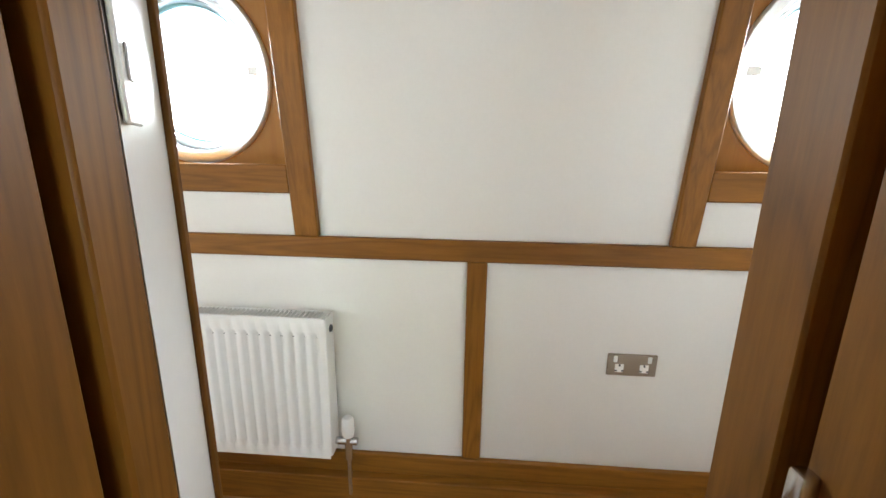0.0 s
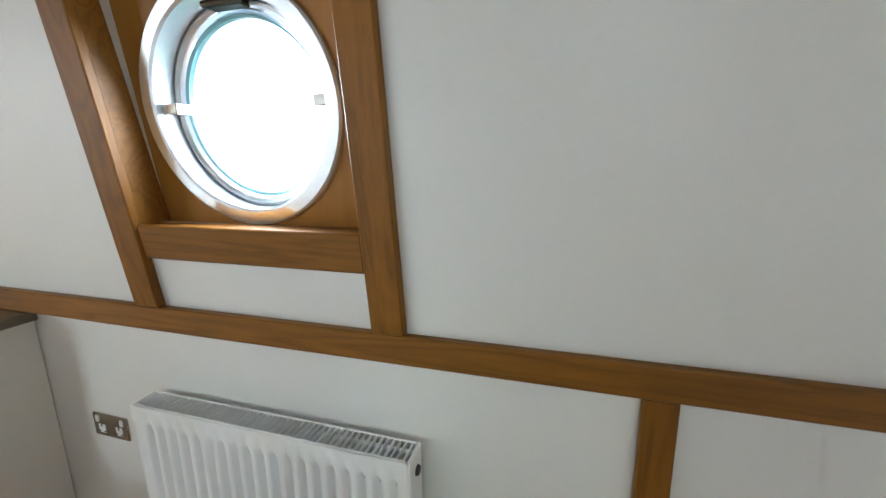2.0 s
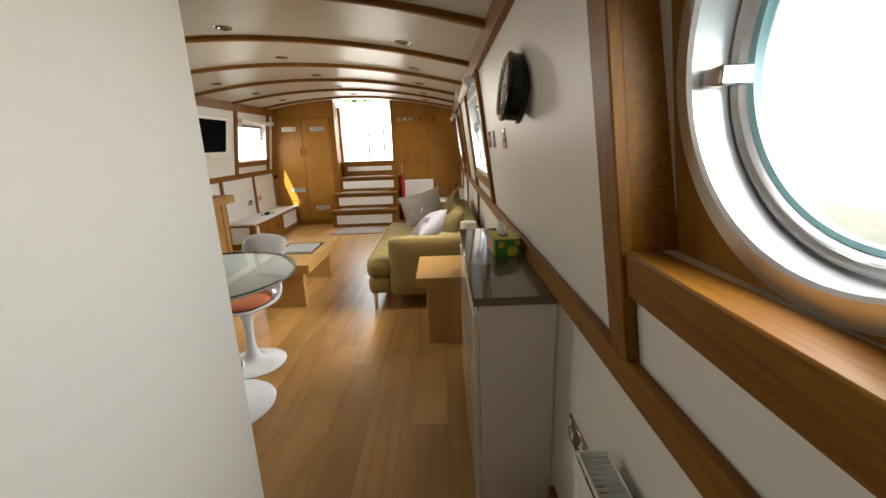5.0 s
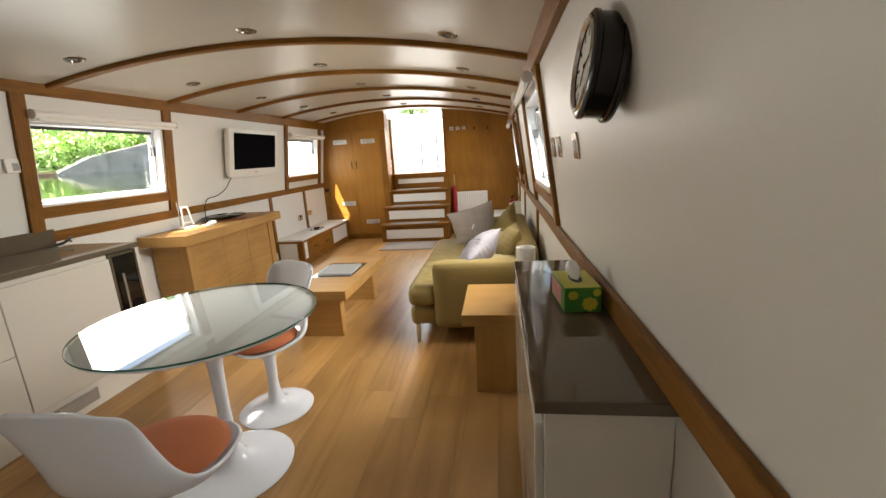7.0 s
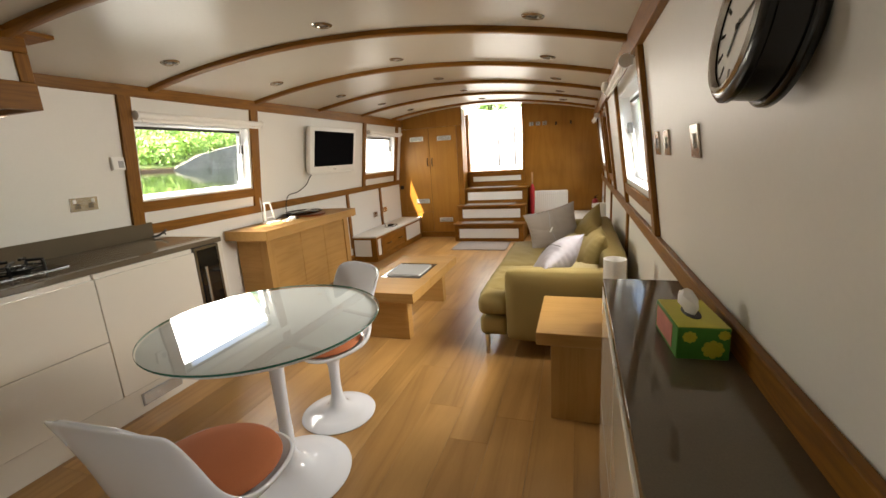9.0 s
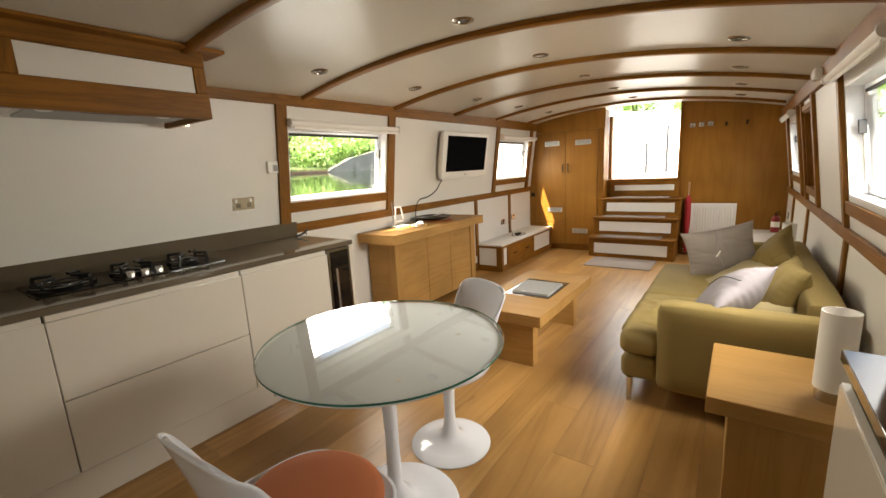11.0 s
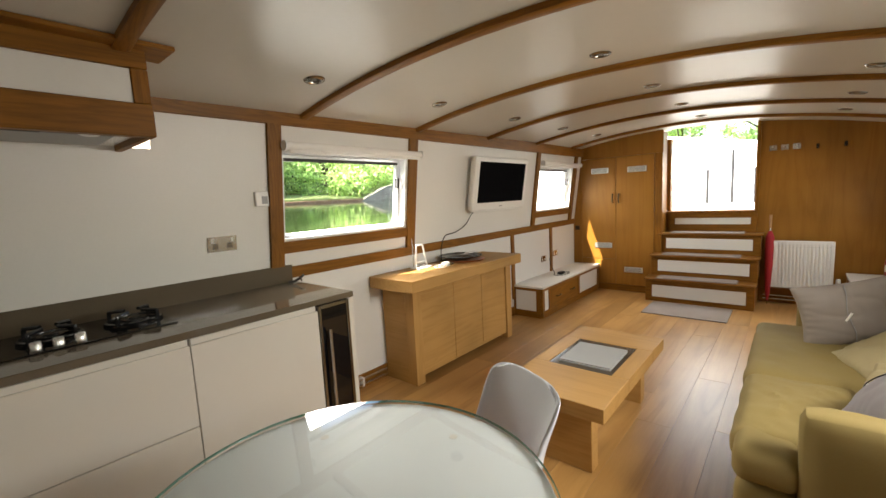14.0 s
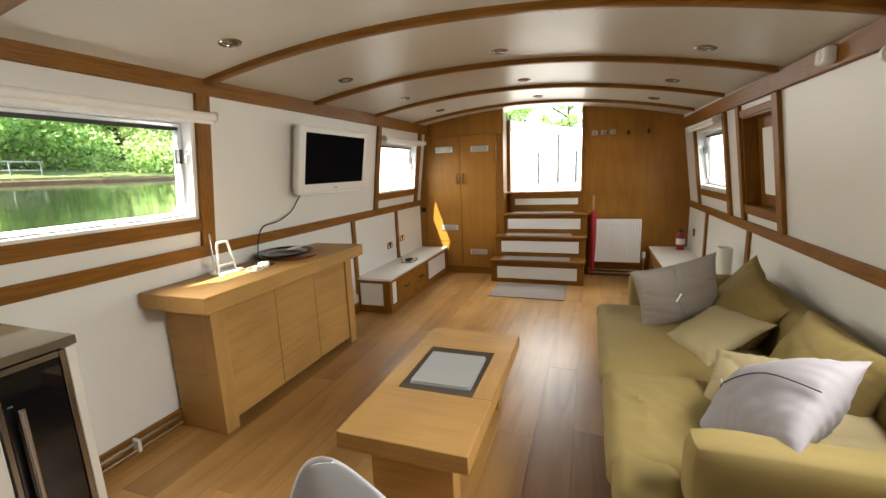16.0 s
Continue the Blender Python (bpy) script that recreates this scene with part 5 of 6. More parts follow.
def pillow(name, w, h, t, m, mat, label, seed=0, tag=None):
    """A stuffed cushion: thick in the middle, pinched at its corners, with creases."""
    e = new(name)
    e.empty_display_size = 0.1
    e.matrix_world = m
    tagged(e, label, "cushion", "sofa cushions")
    n = 40
    bm = bmesh.new()
    sheets = []
    for s in (1, -1):
        g = []
        for j in range(n + 1):
            row = []
            for i in range(n + 1):
                u, v = -1 + 2 * i / n, -1 + 2 * j / n
                pin = 1 - 0.10 * (1 - (abs(u) ** 2)) * abs(v) ** 3
                pin2 = 1 - 0.10 * (1 - (abs(v) ** 2)) * abs(u) ** 3
                x, y = u * w / 2 * pin2, v * h / 2 * pin
                th = t / 2 * ((1 - abs(u) ** 2.2) * (1 - abs(v) ** 2.2)) ** 0.6
                p = Vector((x * 5 + seed, y * 5, s))
                cr = 0.012 * noise.noise(p) + 0.006 * noise.noise(p * 2.7)
                ex, ey = (1 - abs(u)) * w / 2, (1 - abs(v)) * h / 2
                cr += 0.015 * (1 - abs(noise.noise(Vector((x * 26, seed, s * 2))))) ** 3 * math.exp(-ey / 0.05)
                cr += 0.015 * (1 - abs(noise.noise(Vector((y * 26, seed + 7, s * 2))))) ** 3 * math.exp(-ex / 0.05)
                cr -= 0.007 * (1 - abs(noise.noise(Vector((x * 4 + y * 7, y * 3 - x * 2, seed + s))))) ** 9
                row.append((x, y, s * th + (cr * min(1, th / (t * 0.2)) if th > 0 else 0)))
            g.append(row)
        sheets.append(g)
    rows = [[[bm.verts.new(p) for p in r] for r in g] for g in sheets]
    for g in rows:
        for j in range(n):
            for i in range(n):
                bm.faces.new([g[j][i], g[j][i + 1], g[j + 1][i + 1], g[j + 1][i]])
    bmesh.ops.remove_doubles(bm, verts=bm.verts, dist=0.0008)
    part("cover", bm, mat, e, "", True, sharp=70)
    if tag is not None:
        pts = [(-0.02 + 0.01 * math.sin(k), -h * 0.46 + k * h * 0.92 / 8, t / 2 * max(0.12, (1 - abs(-0.92 + 1.84 * k / 8) ** 2.2) ** 0.6) + 0.007) for k in range(9)]
        part("cord", tube(bmesh.new(), smooth_line(pts, 3), 0.0022, 6), DARK if mat == LILAC else GREY, e, "fabric tie", True)
        bm = bmesh.new()
        zt = t / 2 * (1 - abs(2 * tag) ** 2.2) ** 0.6 + 0.008
        tube(bm, [(-0.045, tag * h - 0.021, zt), (-0.012, tag * h + 0.021, zt)], 0.006, 8)
        part("toggle", bm, PAPER, e, "small pale toggle", True)
    return e


def set_pillow(c, xaxis, up):
    """The pose of a cushion: its centre, its long side and its upward side."""
    x = Vector(xaxis).normalized()
    z = x.cross(Vector(up)).normalized()
    y = z.cross(x)
    return Matrix.Translation(c) @ Matrix((x, y, z)).transposed().to_4x4()


pillow("cushion", 0.60, 0.50, 0.21, set_pillow((1.325, 4.94, 0.530), (-0.06, -1, -0.26), (0.50, 0, 1)), OLIVE, "large olive cushion leaning on the backrest", 1)
pillow("cushion", 0.62, 0.42, 0.20, set_pillow((1.350, 4.15, 0.540), (0.0, -1, 0.05), (0.45, 0, 1)), SOFAC, "mustard cushion slumped against the backrest", 4)
pillow("cushion", 0.49, 0.395, 0.15, set_pillow((1.027, 5.002, 0.606), (0.945, 0.235, 0.228), (-0.168, -0.10, 0.98)), TAUPE, "taupe cushion with a tie and toggle propped on the far arm", 9, 0.02)
pillow("cushion", 0.40, 0.40, 0.12, set_pillow((1.150, 4.72, 0.478), (0.401, -0.914, 0.06), (0.769, 0.372, 0.46)), BEIGE, "beige cushion lying on the seat", 14)
pillow("cushion", 0.36, 0.32, 0.12, set_pillow((1.155, 4.10, 0.495), (0.8, -0.5, 0.12), (0.35, 0.75, 0.55)), BEIGE, "pale beige cushion half hidden behind another", 18)
pillow("cushion", 0.40, 0.38, 0.10, set_pillow((1.30, 3.80, 0.475), (1, 0.1, 0.05), (-0.1, 0.9, 0.3)), BEIGE, "flat beige cushion beside the armrest", 25)
pillow("cushion", 0.39, 0.465, 0.20, set_pillow((1.10, 3.83, 0.578), (-0.628, -0.599, -0.497), (0.352, -0.788, 0.505)), LILAC, "lilac-grey cushion with a dark tie", 21, -0.36)


def sideboard():
    e = empty("sideboard", (-1.48, 4.45, 0), "long pale oak sideboard with a thick overhanging top", "sideboard")
    bx("tabletop", (-0.165, -0.735, 0.735), (0.285, 0.735, 0.820), PALEY, e, "thick oak top", 0.003)
    bx("end_panel", (-0.16, -0.62, 0.0), (0.085, -0.565, 0.7345), PALEX, e, "", 0.003)
    bx("corner_post", (0.086, -0.625, 0.0), (0.172, -0.535, 0.7345), PALEZ, e, "square oak corner post", 0.003)
    bx("corner_post", (0.086, 0.64, 0.0), (0.172, 0.725, 0.7345), PALEZ, e, "square oak corner post", 0.003)
    bx("end_panel", (-0.16, 0.67, 0.0), (0.085, 0.724, 0.7345), PALEZ, e, "", 0.003)
    bx("carcass", (-0.16, -0.564, 0.05), (0.14, 0.639, 0.7345), PALEY, e, "", 0.001)
    for k in range(3):
        a = -0.533 + k * 0.391
        d = bx("door", (0.141, a, 0.052), (0.160, a + 0.388, 0.725), PALEY, e, "plain oak door", 0.003)
        bx("finger_notch", (0.150, a + 0.30, 0.718), (0.1605, a + 0.387, 0.733), BRASS, d, "dark finger notch", 0.001)


sideboard()


def sideboard_things():
    s = empty("desk_lamp", (-1.53, 4.17, 0.820), "white A-shaped tablet stand on a round foot", "stand")
    part("foot", soft_box((-0.05, -0.085, 0.0), (0.055, 0.085, 0.016), 0.007), ENAMEL, s, "white oval foot", True)
    part("frame", tube(bmesh.new(), smooth_line([(0.0, -0.065, 0.012), (-0.012, -0.04, 0.16), (-0.014, -0.03, 0.185), (-0.014, 0.03, 0.185), (-0.012, 0.04, 0.17), (0.0, 0.065, 0.012)], 5), 0.0075, 8), ENAMEL, s, "white bent frame", True)
    part("mast", tube(bmesh.new(), [(-0.02, -0.07, 0.01), (-0.022, -0.072, 0.245)], 0.0045, 8), STEEL, s, "slim steel mast", True)
    part("shelf", tube(bmesh.new(), [(-0.002, -0.06, 0.055), (-0.002, 0.06, 0.055)], 0.006, 8), ENAMEL, s, "", True)
    d = empty("platter", (-1.475, 4.62, 0.820), "wide shallow black dish on a copper tray", "dish")
    part("tray", lathe(bmesh.new(), [(0.0, 0.0), (0.15, 0.0), (0.165, 0.008), (0.170, 0.016), (0.165, 0.017), (0.148, 0.010), (0.0, 0.008)], 48, Matrix.Translation((0.03, 0.03, 0))), COPPER, d, "copper tray", True)
    part("dish", lathe(bmesh.new(), [(0.0, 0.018), (0.10, 0.018), (0.165, 0.034), (0.190, 0.046), (0.187, 0.050), (0.16, 0.041), (0.10, 0.026), (0.0, 0.025)], 56), BLACK, d, "black dish", True)
    # Grey band painted on for the pale reflection along the dish's rim
    part("rim_reflection", lathe(bmesh.new(), [(0.115, 0.0305), (0.145, 0.0385), (0.150, 0.040)], 56), GREY, d, "", True)
    n = part("napkin", box(bmesh.new(), (0.02, -0.02, 0.040), (0.13, 0.09, 0.043), 0.001), TISSUE, d, "folded white paper")
    n.matrix_basis = pose(0, 0, 0.012, 0, -9, 20)
    w = empty("charger_lead", (-1.40, 4.27, 0.820), "white charger lead in loose loops", "cable")
    part("plug", box(bmesh.new(), (-0.018, -0.02, 0.0), (0.018, 0.02, 0.022), 0.005, 2), ENAMEL, w, "white plug", True)
    part("lead", tube(bmesh.new(), smooth_line([(0.0, 0.02, 0.010), (0.03, 0.06, 0.006), (-0.02, 0.10, 0.005), (-0.07, 0.05, 0.006), (-0.05, -0.03, 0.012), (0.01, -0.07, 0.005), (0.05, -0.03, 0.006), (0.02, 0.05, 0.012), (-0.04, 0.12, 0.005)], 6), 0.003, 6), ENAMEL, w, "white lead", True)
    w = empty("cable_adapter", (-1.43, 4.36, 0.820), "small tangle of white and black leads", "cable")
    part("plug", box(bmesh.new(), (-0.02, -0.03, 0.0), (0.02, 0.03, 0.028), 0.006, 2), ENAMEL, w, "white plug", True)
    part("lead", tube(bmesh.new(), smooth_line([(0.0, 0.03, 0.012), (0.04, 0.05, 0.01), (0.05, 0.0, 0.008), (0.0, -0.06, 0.007), (-0.05, -0.02, 0.03), (-0.09, 0.06, 0.03), (-0.04, 0.09, 0.008)], 6), 0.0035, 6), BLACK, w, "black lead", True)


sideboard_things()


def television():
    e = empty("television", (-1.50, 5.36, 1.49), "white framed flat television tilted on a wall bracket", "television")
    e.matrix_world = pose(-1.508, 5.36, 1.492, 0, 9, 0)
    a, h = 0.485, 0.252
    bx("back_shell", (-0.055, -a + 0.03, -h + 0.03), (-0.0, a - 0.03, h - 0.03), PLASTICW, e, "", 0.012, 2)
    f = bx("bezel", (-0.02, -a, -h), (0.028, a, h), PLASTICW, e, "glossy white bezel", 0.012, 3)
    bx("screen", (0.0275, -a + 0.072, -h + 0.072), (0.0295, a - 0.060, h - 0.045), SCREEN, e, "black glass screen", 0.0)
    bx("speaker_lip", (-0.016, -a + 0.03, -h - 0.016), (0.018, a - 0.05, -h + 0.002), PLASTICW, e, "", 0.005)
    bx("badge", (0.0282, -0.03, -h + 0.028), (0.0292, 0.03, -h + 0.036), GREY, f, "small grey badge", 0.0)
    bx("wall_bracket", (-0.11, -0.08, -0.08), (-0.05, 0.08, 0.08), DARK, e, "dark wall bracket", 0.004)
    bm = bmesh.new()
    pts = [(-1.545, 4.96, 1.245), (-1.575, 4.93, 1.20), (-1.60, 4.88, 1.12), (-1.612, 4.74, 1.06), (-1.622, 4.60, 1.04), (-1.63, 4.55, 0.96), (-1.60, 4.50, 0.86), (-1.55, 4.46, 0.826)]
    tube(bm, smooth_line(pts, 6), 0.0045, 8)
    solid("television_cable", bm, BLACK, "black lead hanging from the television to the sideboard", "cable", smooth=True)


television()


def low_bench(name, place, w, L, h, label, sides=1):
    """A low built-in bench with a white top, oak frame and inset white panels; +x faces the room."""
    e = empty(name, place, label, "bench", "built-in benches")
    bx("top", (-w, 0.0, h - 0.022), (0.012, L, h), WHITE, e, "white bench top", 0.002)
    bx("front_rail", (-0.02, 0.003, h - 0.052), (0.006, L - 0.002, h - 0.0225), OAKY, e, "", 0.002)
    bx("plinth", (-0.03, 0.02, 0.0), (0.0, L - 0.002, 0.075), OAKY, e)
    stiles = (0.004, 0.17, 0.98, L - 0.06)
    for y in stiles:
        bx("stile", (-0.02, y, 0.0755), (0.004, y + 0.055, h - 0.0525), OAKZ, e, "", 0.002)
    bx("body", (-w + 0.01, 0.03, 0.01), (-0.031, L - 0.004, h - 0.023), WHITE, e, "", 0.0)
    bx("end_rail", (-w + 0.002, 0.002, h - 0.052), (-0.021, 0.028, h - 0.0225), OAKX, e)
    bx("end_plinth", (-w + 0.002, 0.004, 0.0), (-0.021, 0.028, 0.075), OAKX, e)
    bx("end_stile", (-0.075, 0.002, 0.0755), (-0.021, 0.028, h - 0.0525), OAKZ, e)
    bx("end_stile", (-w + 0.002, 0.002, 0.0755), (-w + 0.03, 0.028, h - 0.0525), OAKZ, e)
    bx("inset_panel", (-w + 0.03, 0.010, 0.076), (-0.076, 0.029, h - 0.053), WHITE, e, "white inset panel", 0.0)
    bx("inset_panel", (-0.03, 0.06, 0.076), (-0.008, 0.169, h - 0.053), WHITE, e, "white inset panel", 0.0)
    bx("inset_panel", (-0.03, 1.036, 0.076), (-0.008, L - 0.061, h - 0.053), WHITE, e, "white inset panel", 0.0)
    d = bx("drawer_front", (-0.03, 0.227, 0.078), (0.0, 0.978, h - 0.055), OAKY, e, "oak drawer front", 0.003)
    for y in (0.40, 0.79):
        part("handle", tube(bmesh.new(), smooth_line([(0.0, y - 0.05, (h + 0.03) / 2), (0.022, y - 0.045, (h + 0.03) / 2), (0.022, y + 0.045, (h + 0.03) / 2), (0.0, y + 0.05, (h + 0.03) / 2)], 3), 0.006, 8), BRASS, d, "dark bronze bar handle", True)
    return e


low_bench("bench", (-1.30, 5.80, 0), 0.36, 1.725, 0.355, "low built-in bench with white top and oak drawer")
rb = low_bench("bench", (1.215, 7.735, 0), 0.39, 2.08, 0.3845, "low built-in bench with white top beside the radiator")
rb.matrix_world = pose(1.215, 7.735, 0, 0, 0, 180)


def small_things_aft():
    w = empty("cable_adapter", (-1.45, 6.62, 0.355), "black power lead coiled on the bench", "cable")
    part("adapter", box(bmesh.new(), (-0.03, -0.05, 0.0), (0.03, 0.05, 0.03), 0.006, 2), BLACK, w, "", True)
    part("lead", tube(bmesh.new(), smooth_line([(0.0, 0.05, 0.012), (0.05, 0.12, 0.008), (0.08, 0.03, 0.007), (0.06, -0.10, 0.007), (-0.03, -0.14, 0.008), (-0.08, -0.02, 0.01), (-0.16, 0.05, 0.10), (-0.185, 0.06, 0.18)], 6), 0.004, 6), BLACK, w, "", True)
    x = empty("fire_extinguisher", (1.50, 7.56, 0.3845), "small red fire extinguisher standing on the bench", "fire extinguisher")
    x.scale = (0.85, 0.85, 0.92)
    part("cylinder", lathe(bmesh.new(), [(0.0, 0.0), (0.048, 0.0), (0.052, 0.008), (0.052, 0.175), (0.046, 0.198), (0.022, 0.212), (0.018, 0.222), (0.0, 0.222)], 32), RED, x, "", True)
    part("label_band", lathe(bmesh.new(), [(0.0524, 0.07), (0.0526, 0.072), (0.0526, 0.14), (0.0524, 0.142)], 32), PAPER, x, "pale printed band", True)
    bm = box(bmesh.new(), (-0.018, -0.014, 0.222), (0.018, 0.014, 0.245), 0.004)
    tube(bm, [(-0.01, 0, 0.252), (0.05, 0.0, 0.272)], 0.006, 8)
    tube(bm, [(-0.01, 0, 0.238), (0.045, 0.0, 0.235)], 0.005, 8)
    part("valve", bm, BLACK, x, "black valve and lever", True)
    u = empty("umbrella", (0.565, 7.60, 0), "closed red umbrella with a wooden handle leaning by the steps", "umbrella")
    u.matrix_world = pose(0.565, 7.60, 0, -5, 0, 0)
    part("canopy", lathe(bmesh.new(), [(0.0, 0.02), (0.008, 0.05), (0.022, 0.12), (0.034, 0.40), (0.042, 0.62), (0.040, 0.76), (0.026, 0.80), (0.012, 0.83)], 14), REDCLOTH, u, "furled red canopy", True, sharp=20)
    part("shaft", tube(bmesh.new(), [(0, 0, 0.0), (0, 0, 0.94)], 0.006, 8), STEEL, u, "", True)
    part("grip", tube(bmesh.new(), [(0, 0, 0.86), (0.0, 0, 1.01)], [0.011, 0.014], 10), WOODH, u, "wooden grip", True)
    for k in range(3):
        e = empty("coat_hook", (0.555 + k * 0.10, 7.75, 1.742), "square steel coat hook on the oak wall", "hook", "coat hooks")
        bx("plate", (-0.034, -0.008, -0.03), (0.034, 0.0, 0.03), STEEL, e, "", 0.002)
        part("peg", tube(bmesh.new(), smooth_line([(0, -0.006, 0.0), (0, -0.035, -0.004), (0, -0.045, 0.018)], 4), 0.006, 8), STEEL, e, "", True)
    for x2 in (0.925, 1.14):
        e = empty("coat_hook", (x2, 7.75, 1.725), "small bronze coat hook on the oak wall", "hook", "coat hooks")
        bx("plate", (-0.012, -0.006, -0.025), (0.012, 0.0, 0.025), BRASS, e, "", 0.002)
        part("peg", tube(bmesh.new(), smooth_line([(0, -0.005, -0.01), (0, -0.04, -0.02), (0, -0.048, 0.01)], 4), 0.005, 8), BRASS, e, "", True)
    # heating pipes low on the wall between galley and sideboard
    for z in (0.045, 0.085):
        p = solid("heating_pipe", tube(bmesh.new(), [(-1.605, 3.12, z), (-1.605, 3.80, z)], 0.0085, 10), STEEL, "bare heating pipe along the skirting", "pipe", "heating pipes", smooth=True)
    for z in (0.045, 0.085):
        solid("heating_pipe", tube(bmesh.new(), [(0.52, 7.705, z), (1.19, 7.705, z)], 0.0085, 10), STEEL, "bare heating pipe along the end wall skirting", "pipe", "heating pipes", smooth=True)
    c = empty("pipe_clip", (-1.605, 3.56, 0.0), "white pipe clip on the skirting", "clip")
    bx("saddle", (-0.036, -0.008, 0.03), (0.012, 0.008, 0.10), PLASTICW, c, "", 0.004)


small_things_aft()

# ---- outside ----


def ground_ring():
    """Water all round the boat, out to the horizon."""
    bm = bmesh.new()
    box_x, box_y, big = (-1.95, 1.95), (-8.0, 8.4), 2500.0
    X, Yv = (-big, *box_x, big), (-big, *box_y, big)
    for i in range(3):
        for j in range(3):
            if i == 1 and j == 1:
                continue
            bm.faces.new([bm.verts.new((max(X[a], -17.6) if i == 0 else X[a], Yv[b], 0.75 if i == 0 and a == 1 else (1.48 if a == 0 else 0.45))) for a, b in ((i, j), (i + 1, j), (i + 1, j + 1), (i, j + 1))])
    return solid("water", bm, WATER, "calm green canal water", "water", "", "structure")


ground_ring()
# Unseen blocks added above the left windows to cut the sun patches short
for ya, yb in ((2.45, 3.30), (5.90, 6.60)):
    sbox("sun_blocker", (-1.84, ya, 1.665), (-1.775, yb, 2.06), COVER, "unseen white block added at the roof edge to keep the sun out", "awning", 0.02, kind="")
solid("hull", box(bmesh.new(), (-1.94, -7.9, -0.2), (1.94, 8.38, -0.1)), HULL, "dark steel boat bottom", "hull", "", "structure")
for s in (-1, 1):
    sbox("side_deck", (s * 1.95 - 0.09, -7.9, 0.2), (s * 1.95 + 0.09, 8.38, 0.98), HULL, "dark painted gunwale of the boat", "hull", 0.01)
sbox("stern_deck", (-1.9, 8.05, 0.90), (1.9, 10.2, 1.04), QUAY, "pale non-slip stern deck", "deck", 0.01)


def bank():
    """The far bank: stone edge, trodden path, rough grass and a wooded slope."""
    bm = bmesh.new()
    rnd = random.Random(8)
    rows = []
    for i in range(91):
        y = -60 + i * 2.5
        rows.append([bm.verts.new(p) for p in ((-17.2 + rnd.uniform(-0.2, 0.2), y, 1.30), (-17.5 + rnd.uniform(-0.2, 0.2), y, 1.62 + rnd.uniform(-0.05, 0.08)), (-19.0, y, 1.85 + rnd.uniform(-0.1, 0.15)), (-24, y, 2.6 + rnd.uniform(-0.3, 0.3)), (-60, y, 22 + rnd.uniform(-1, 1)), (-400, y, 24))])
    for a, b in zip(rows, rows[1:]):
        for k in range(5):
            bm.faces.new([a[k], a[k + 1], b[k + 1], b[k]])
    solid("ground_bank", bm, GRASS, "grassy far bank of the canal", "bank", "", "structure", smooth=True)
    sbox("bank_edge", (-17.30, -60, 1.2), (-17.12, 120, 1.58), EARTH, "rusty brown edging of the far bank", "bank edge", 0.03)
    sbox("bank_path", (-18.3, -60, 1.3), (-17.31, 120, 1.66), GRASS, "grassy towpath", "path", 0.03)
    sbox("quay", (6.0, -60, 0.2), (60, 120, 0.9), QUAY, "pale concrete quay", "quay", 0.03)
    bm = bmesh.new()
    front, back = ([bm.verts.new((x, y, z)) for y, z in ((15.1, 0.9), (54.5, 0.9), (54.5, 4.1), (24.6, 3.48), (21.4, 2.89), (17.9, 2.20), (16.4, 1.62))] for x in (-17.08, -17.5))
    bm.faces.new(front[::-1])
    bm.faces.new(back)
    for k in range(7):
        bm.faces.new([front[k], front[(k + 1) % 7], back[(k + 1) % 7], back[k]])
    solid("bank_wall", bm, OLDWALL, "old grey stone wall climbing the far bank", "wall", "", "structure")
    f = empty("bank_fence", (-18.5, 10.2, 1.62), "galvanised tube fence on the towpath", "fence")
    for k in range(3):
        part("post", tube(bmesh.new(), [(0, k * 0.9, 0), (0, k * 0.9, 0.66)], 0.022, 8), GREY, f, "", True)
    for z in (0.34, 0.64):
        part("rail", tube(bmesh.new(), [(0, 0, z), (0, 1.8, z)], 0.020, 8), GREY, f, "", True)


bank()


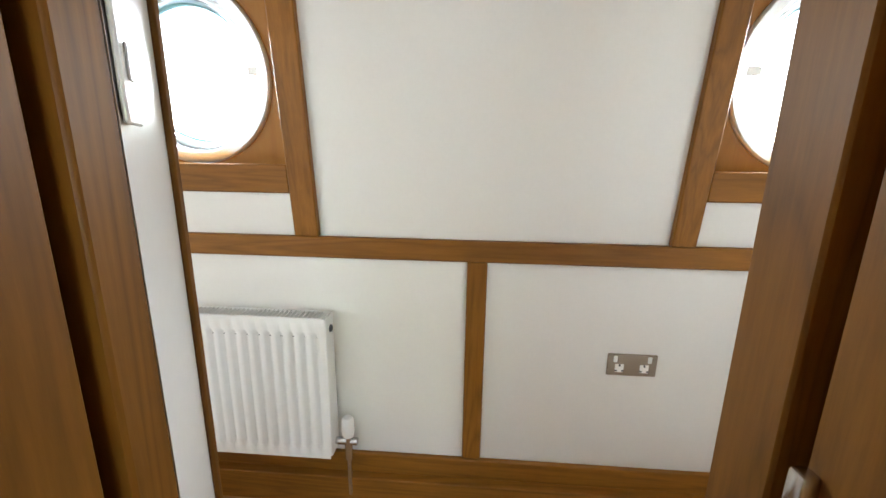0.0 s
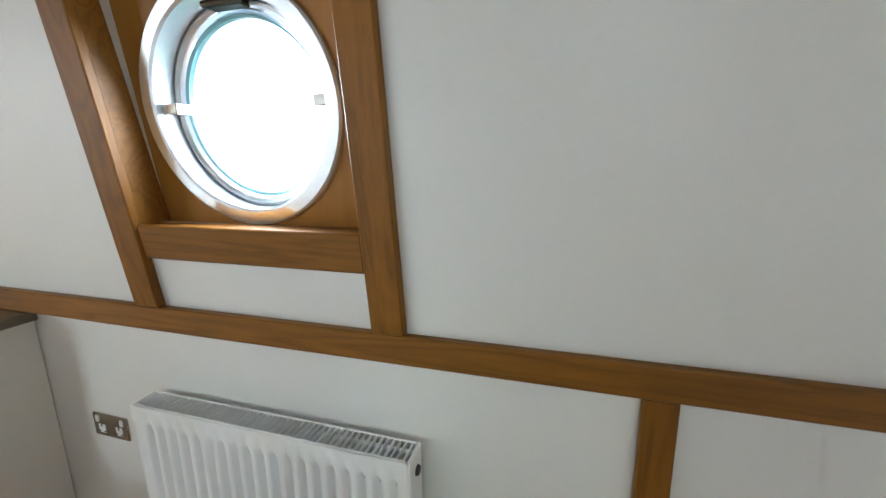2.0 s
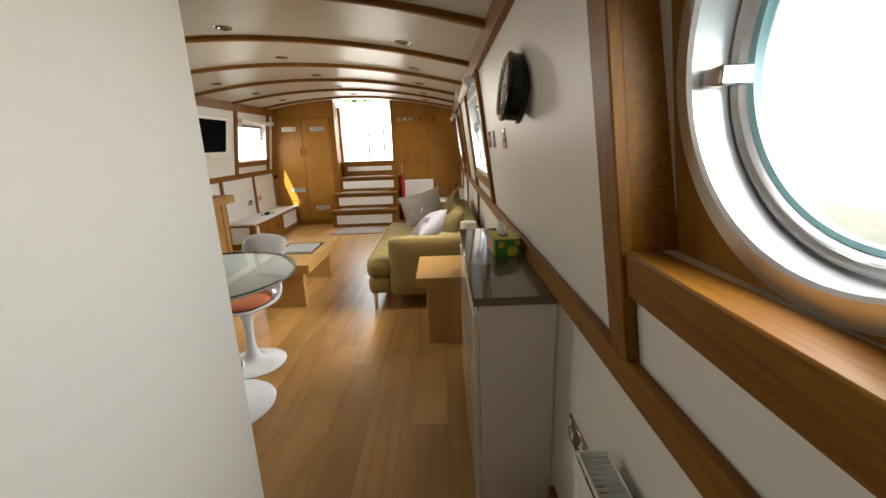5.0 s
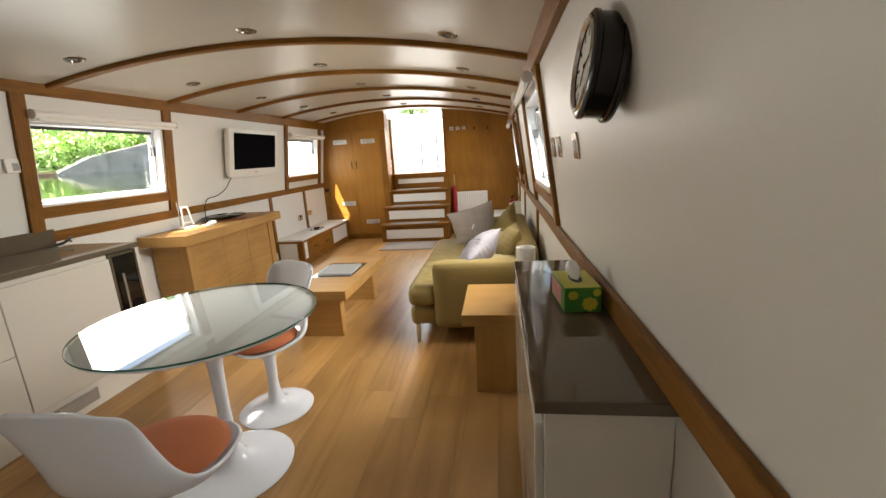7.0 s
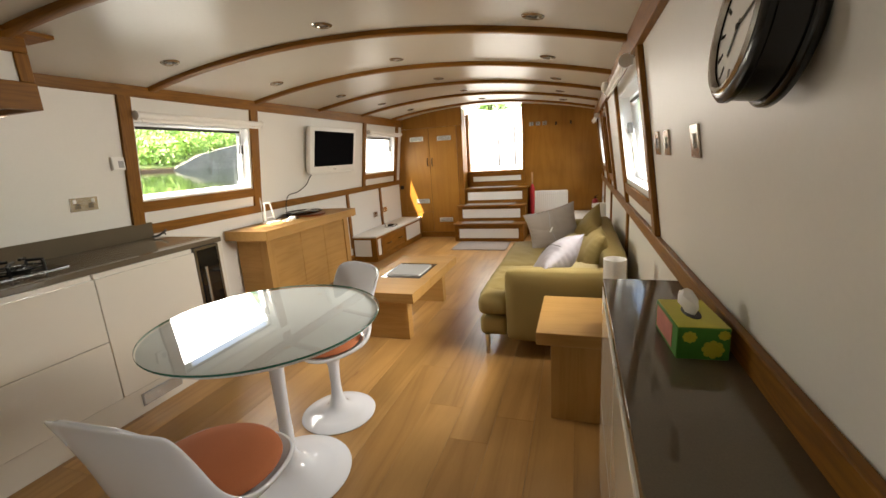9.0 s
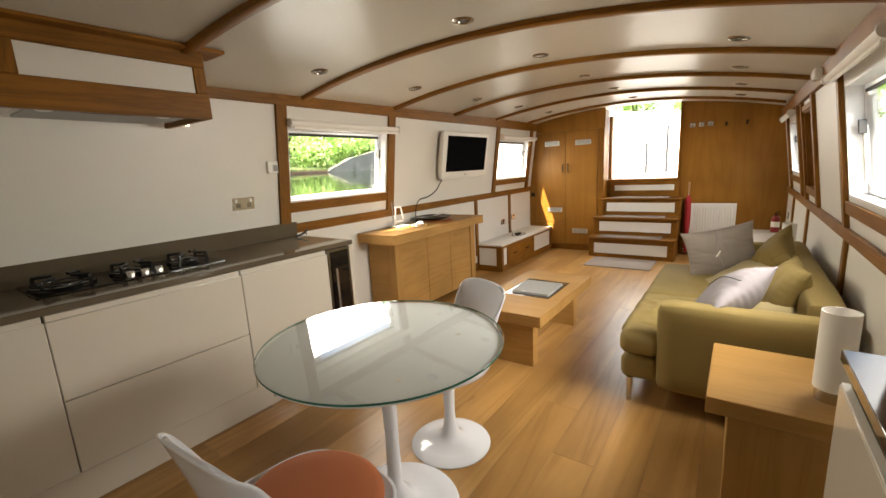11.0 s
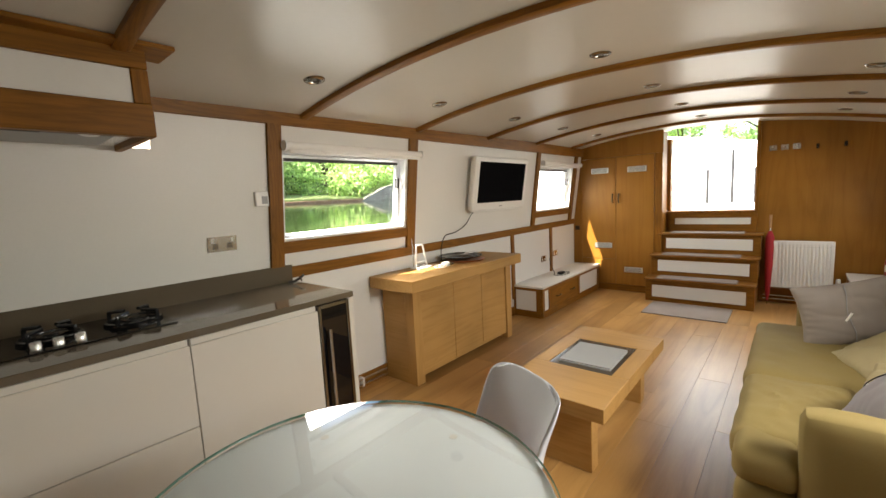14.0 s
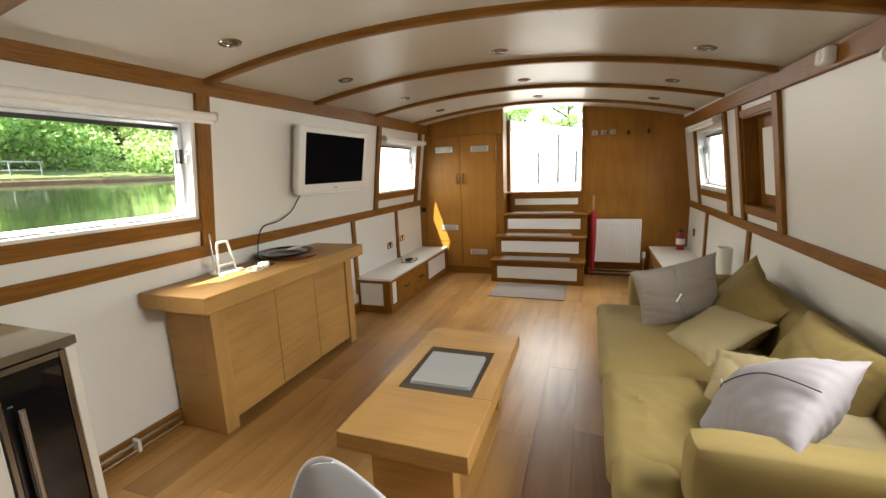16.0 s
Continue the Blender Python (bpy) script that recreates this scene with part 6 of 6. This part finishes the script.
def tree(x, y, z, h, spread, leaves, seed, name="tree"):
    """A tapered trunk with limbs and a loose crown of single leaves in clumps."""
    rnd = np.random.default_rng(seed)
    e = empty(name, (x, y, z), "leafy green tree on the canal bank", "tree", "bank trees")
    bm = bmesh.new()
    tube(bm, [(0, 0, -0.3), (0.1, 0.05, h * 0.25), (0.0, 0.1, h * 0.5), (0.15, 0, h * 0.8)], [0.22, 0.17, 0.12, 0.04], 8)
    tips = []
    for k in range(9):
        a, up = 2.4 * k, 0.22 + 0.06 * k
        tip = Vector((math.cos(a) * spread * 0.7, math.sin(a) * spread * 0.7, h * (up + 0.22)))
        tube(bm, [(0.03, 0.05, h * up), tip * 0.55 + Vector((0, 0, h * up * 0.45)), tip], [0.08, 0.05, 0.02], 6)
        tips.append(tip)
    part("trunk", bm, BARK, e, "", True)
    cl = 60
    cen = rnd.normal(0, 1, (cl, 3)) * (spread * 0.42, spread * 0.42, h * 0.24) + (0, 0, h * 0.56)
    cen[:9] = [list(t) for t in tips]
    c = cen[rnd.integers(0, cl, leaves)] + rnd.normal(0, 0.34, (leaves, 3)) * (1, 1, 0.8)
    c[:, 2] = np.maximum(c[:, 2], 0.05)
    u = rnd.normal(0, 1, (leaves, 3))
    u /= np.linalg.norm(u, axis=1)[:, None]
    w = np.cross(u, rnd.normal(0, 1, (leaves, 3)))
    w /= np.linalg.norm(w, axis=1)[:, None]
    s = rnd.uniform(0.07, 0.14, (leaves, 1))
    v = np.stack([c - u * s, c + w * s * 0.5, c + u * s, c - w * s * 0.5], 1).reshape(-1, 3)
    me = bpy.data.meshes.new("crown")
    me.from_pydata(v.tolist(), [], np.arange(leaves * 4).reshape(-1, 4).tolist())
    me.materials.append(LEAF)
    ob = new("crown", me)
    ob.parent = e
    return e


k = 0
for ty in range(-6, 74, 3):
    tree(-22.5 - (k * 7 % 5) * 0.9, ty + (k * 3 % 4) * 0.6, 2.2, 5.5 + (k * 5 % 4) * 0.9, 3.0 + (k % 3) * 0.4, 11000, 20 + k)
    k += 1
for ty in range(-4, 16, 2):
    tree(-20.2 - (k * 3 % 4) * 0.4, ty + (k * 5 % 3) * 0.5, 1.75, 1.7 + (k % 4) * 0.35, 1.4, 5000, 60 + k, "bush")
    k += 1
for ty, tz in ((16.4, 1.6), (18.2, 1.95), (20.0, 2.25), (22.0, 2.6), (24.4, 3.0), (27.0, 3.1)):
    tree(-18.6, ty, tz, 1.0 + (k % 3) * 0.2, 0.9, 2600, 60 + k, "bush")
    k += 1
for tx, ty, th in ((-6, 38, 9.0), (-1.5, 42, 10.0), (3.2, 40, 9.5), (8, 44, 9)):
    tree(tx, ty, 0.9, th, 4.5, 9000, 200 + k)
    k += 1


def stern_view():
    """A boat under a white cover and mooring posts behind the stern."""
    e = empty("covered_boat", (0.3, 17.0, 0.45), "moored boat under a white canvas cover", "boat")
    bm = bmesh.new()
    rows = []
    for i in range(13):
        x = -7 + i * 14 / 12
        h = max(1.4, 2.48 - 0.174 * (x + 2.4))
        rows.append([bm.verts.new((x, yy, zz)) for yy, zz in ((-1.5, 0.55), (-1.5, 1.2), (-1.2, h * 0.8), (0, h), (1.2, h * 0.8), (1.5, 0.55))])
    for a, b in zip(rows, rows[1:]):
        for k2 in range(5):
            bm.faces.new([a[k2], a[k2 + 1], b[k2 + 1], b[k2]])
    bm.faces.new(rows[0])
    bm.faces.new(rows[-1][::-1])
    part("cover", bm, COVER, e, "white canvas cover", True)
    bx("hull", (-7.2, -1.6, -0.2), (7.2, 1.6, 0.56), QUAY, e, "pale hull", 0.05)
    sbox("pontoon", (-4, 12.2, 0.3), (5, 14.8, 0.95), QUAY, "pale floating pontoon", "pontoon", 0.02)
    for x, y, h in ((-0.375, 10.05, 0.59), (-0.03, 10.05, 0.88), (0.275, 10.05, 0.58)):
        p = empty("rail_post", (x, y, 1.04), "slim dark rail post on the stern deck", "post", "stern posts")
        part("shaft", tube(bmesh.new(), [(0, 0, 0), (0, 0, h)], 0.022, 10), DARK, p, "", True)
        part("foot", lathe(bmesh.new(), [(0.0, 0.03), (0.03, 0.025), (0.045, 0.0)], 12), GREY, p, "", True)


stern_view()

plank_floor()
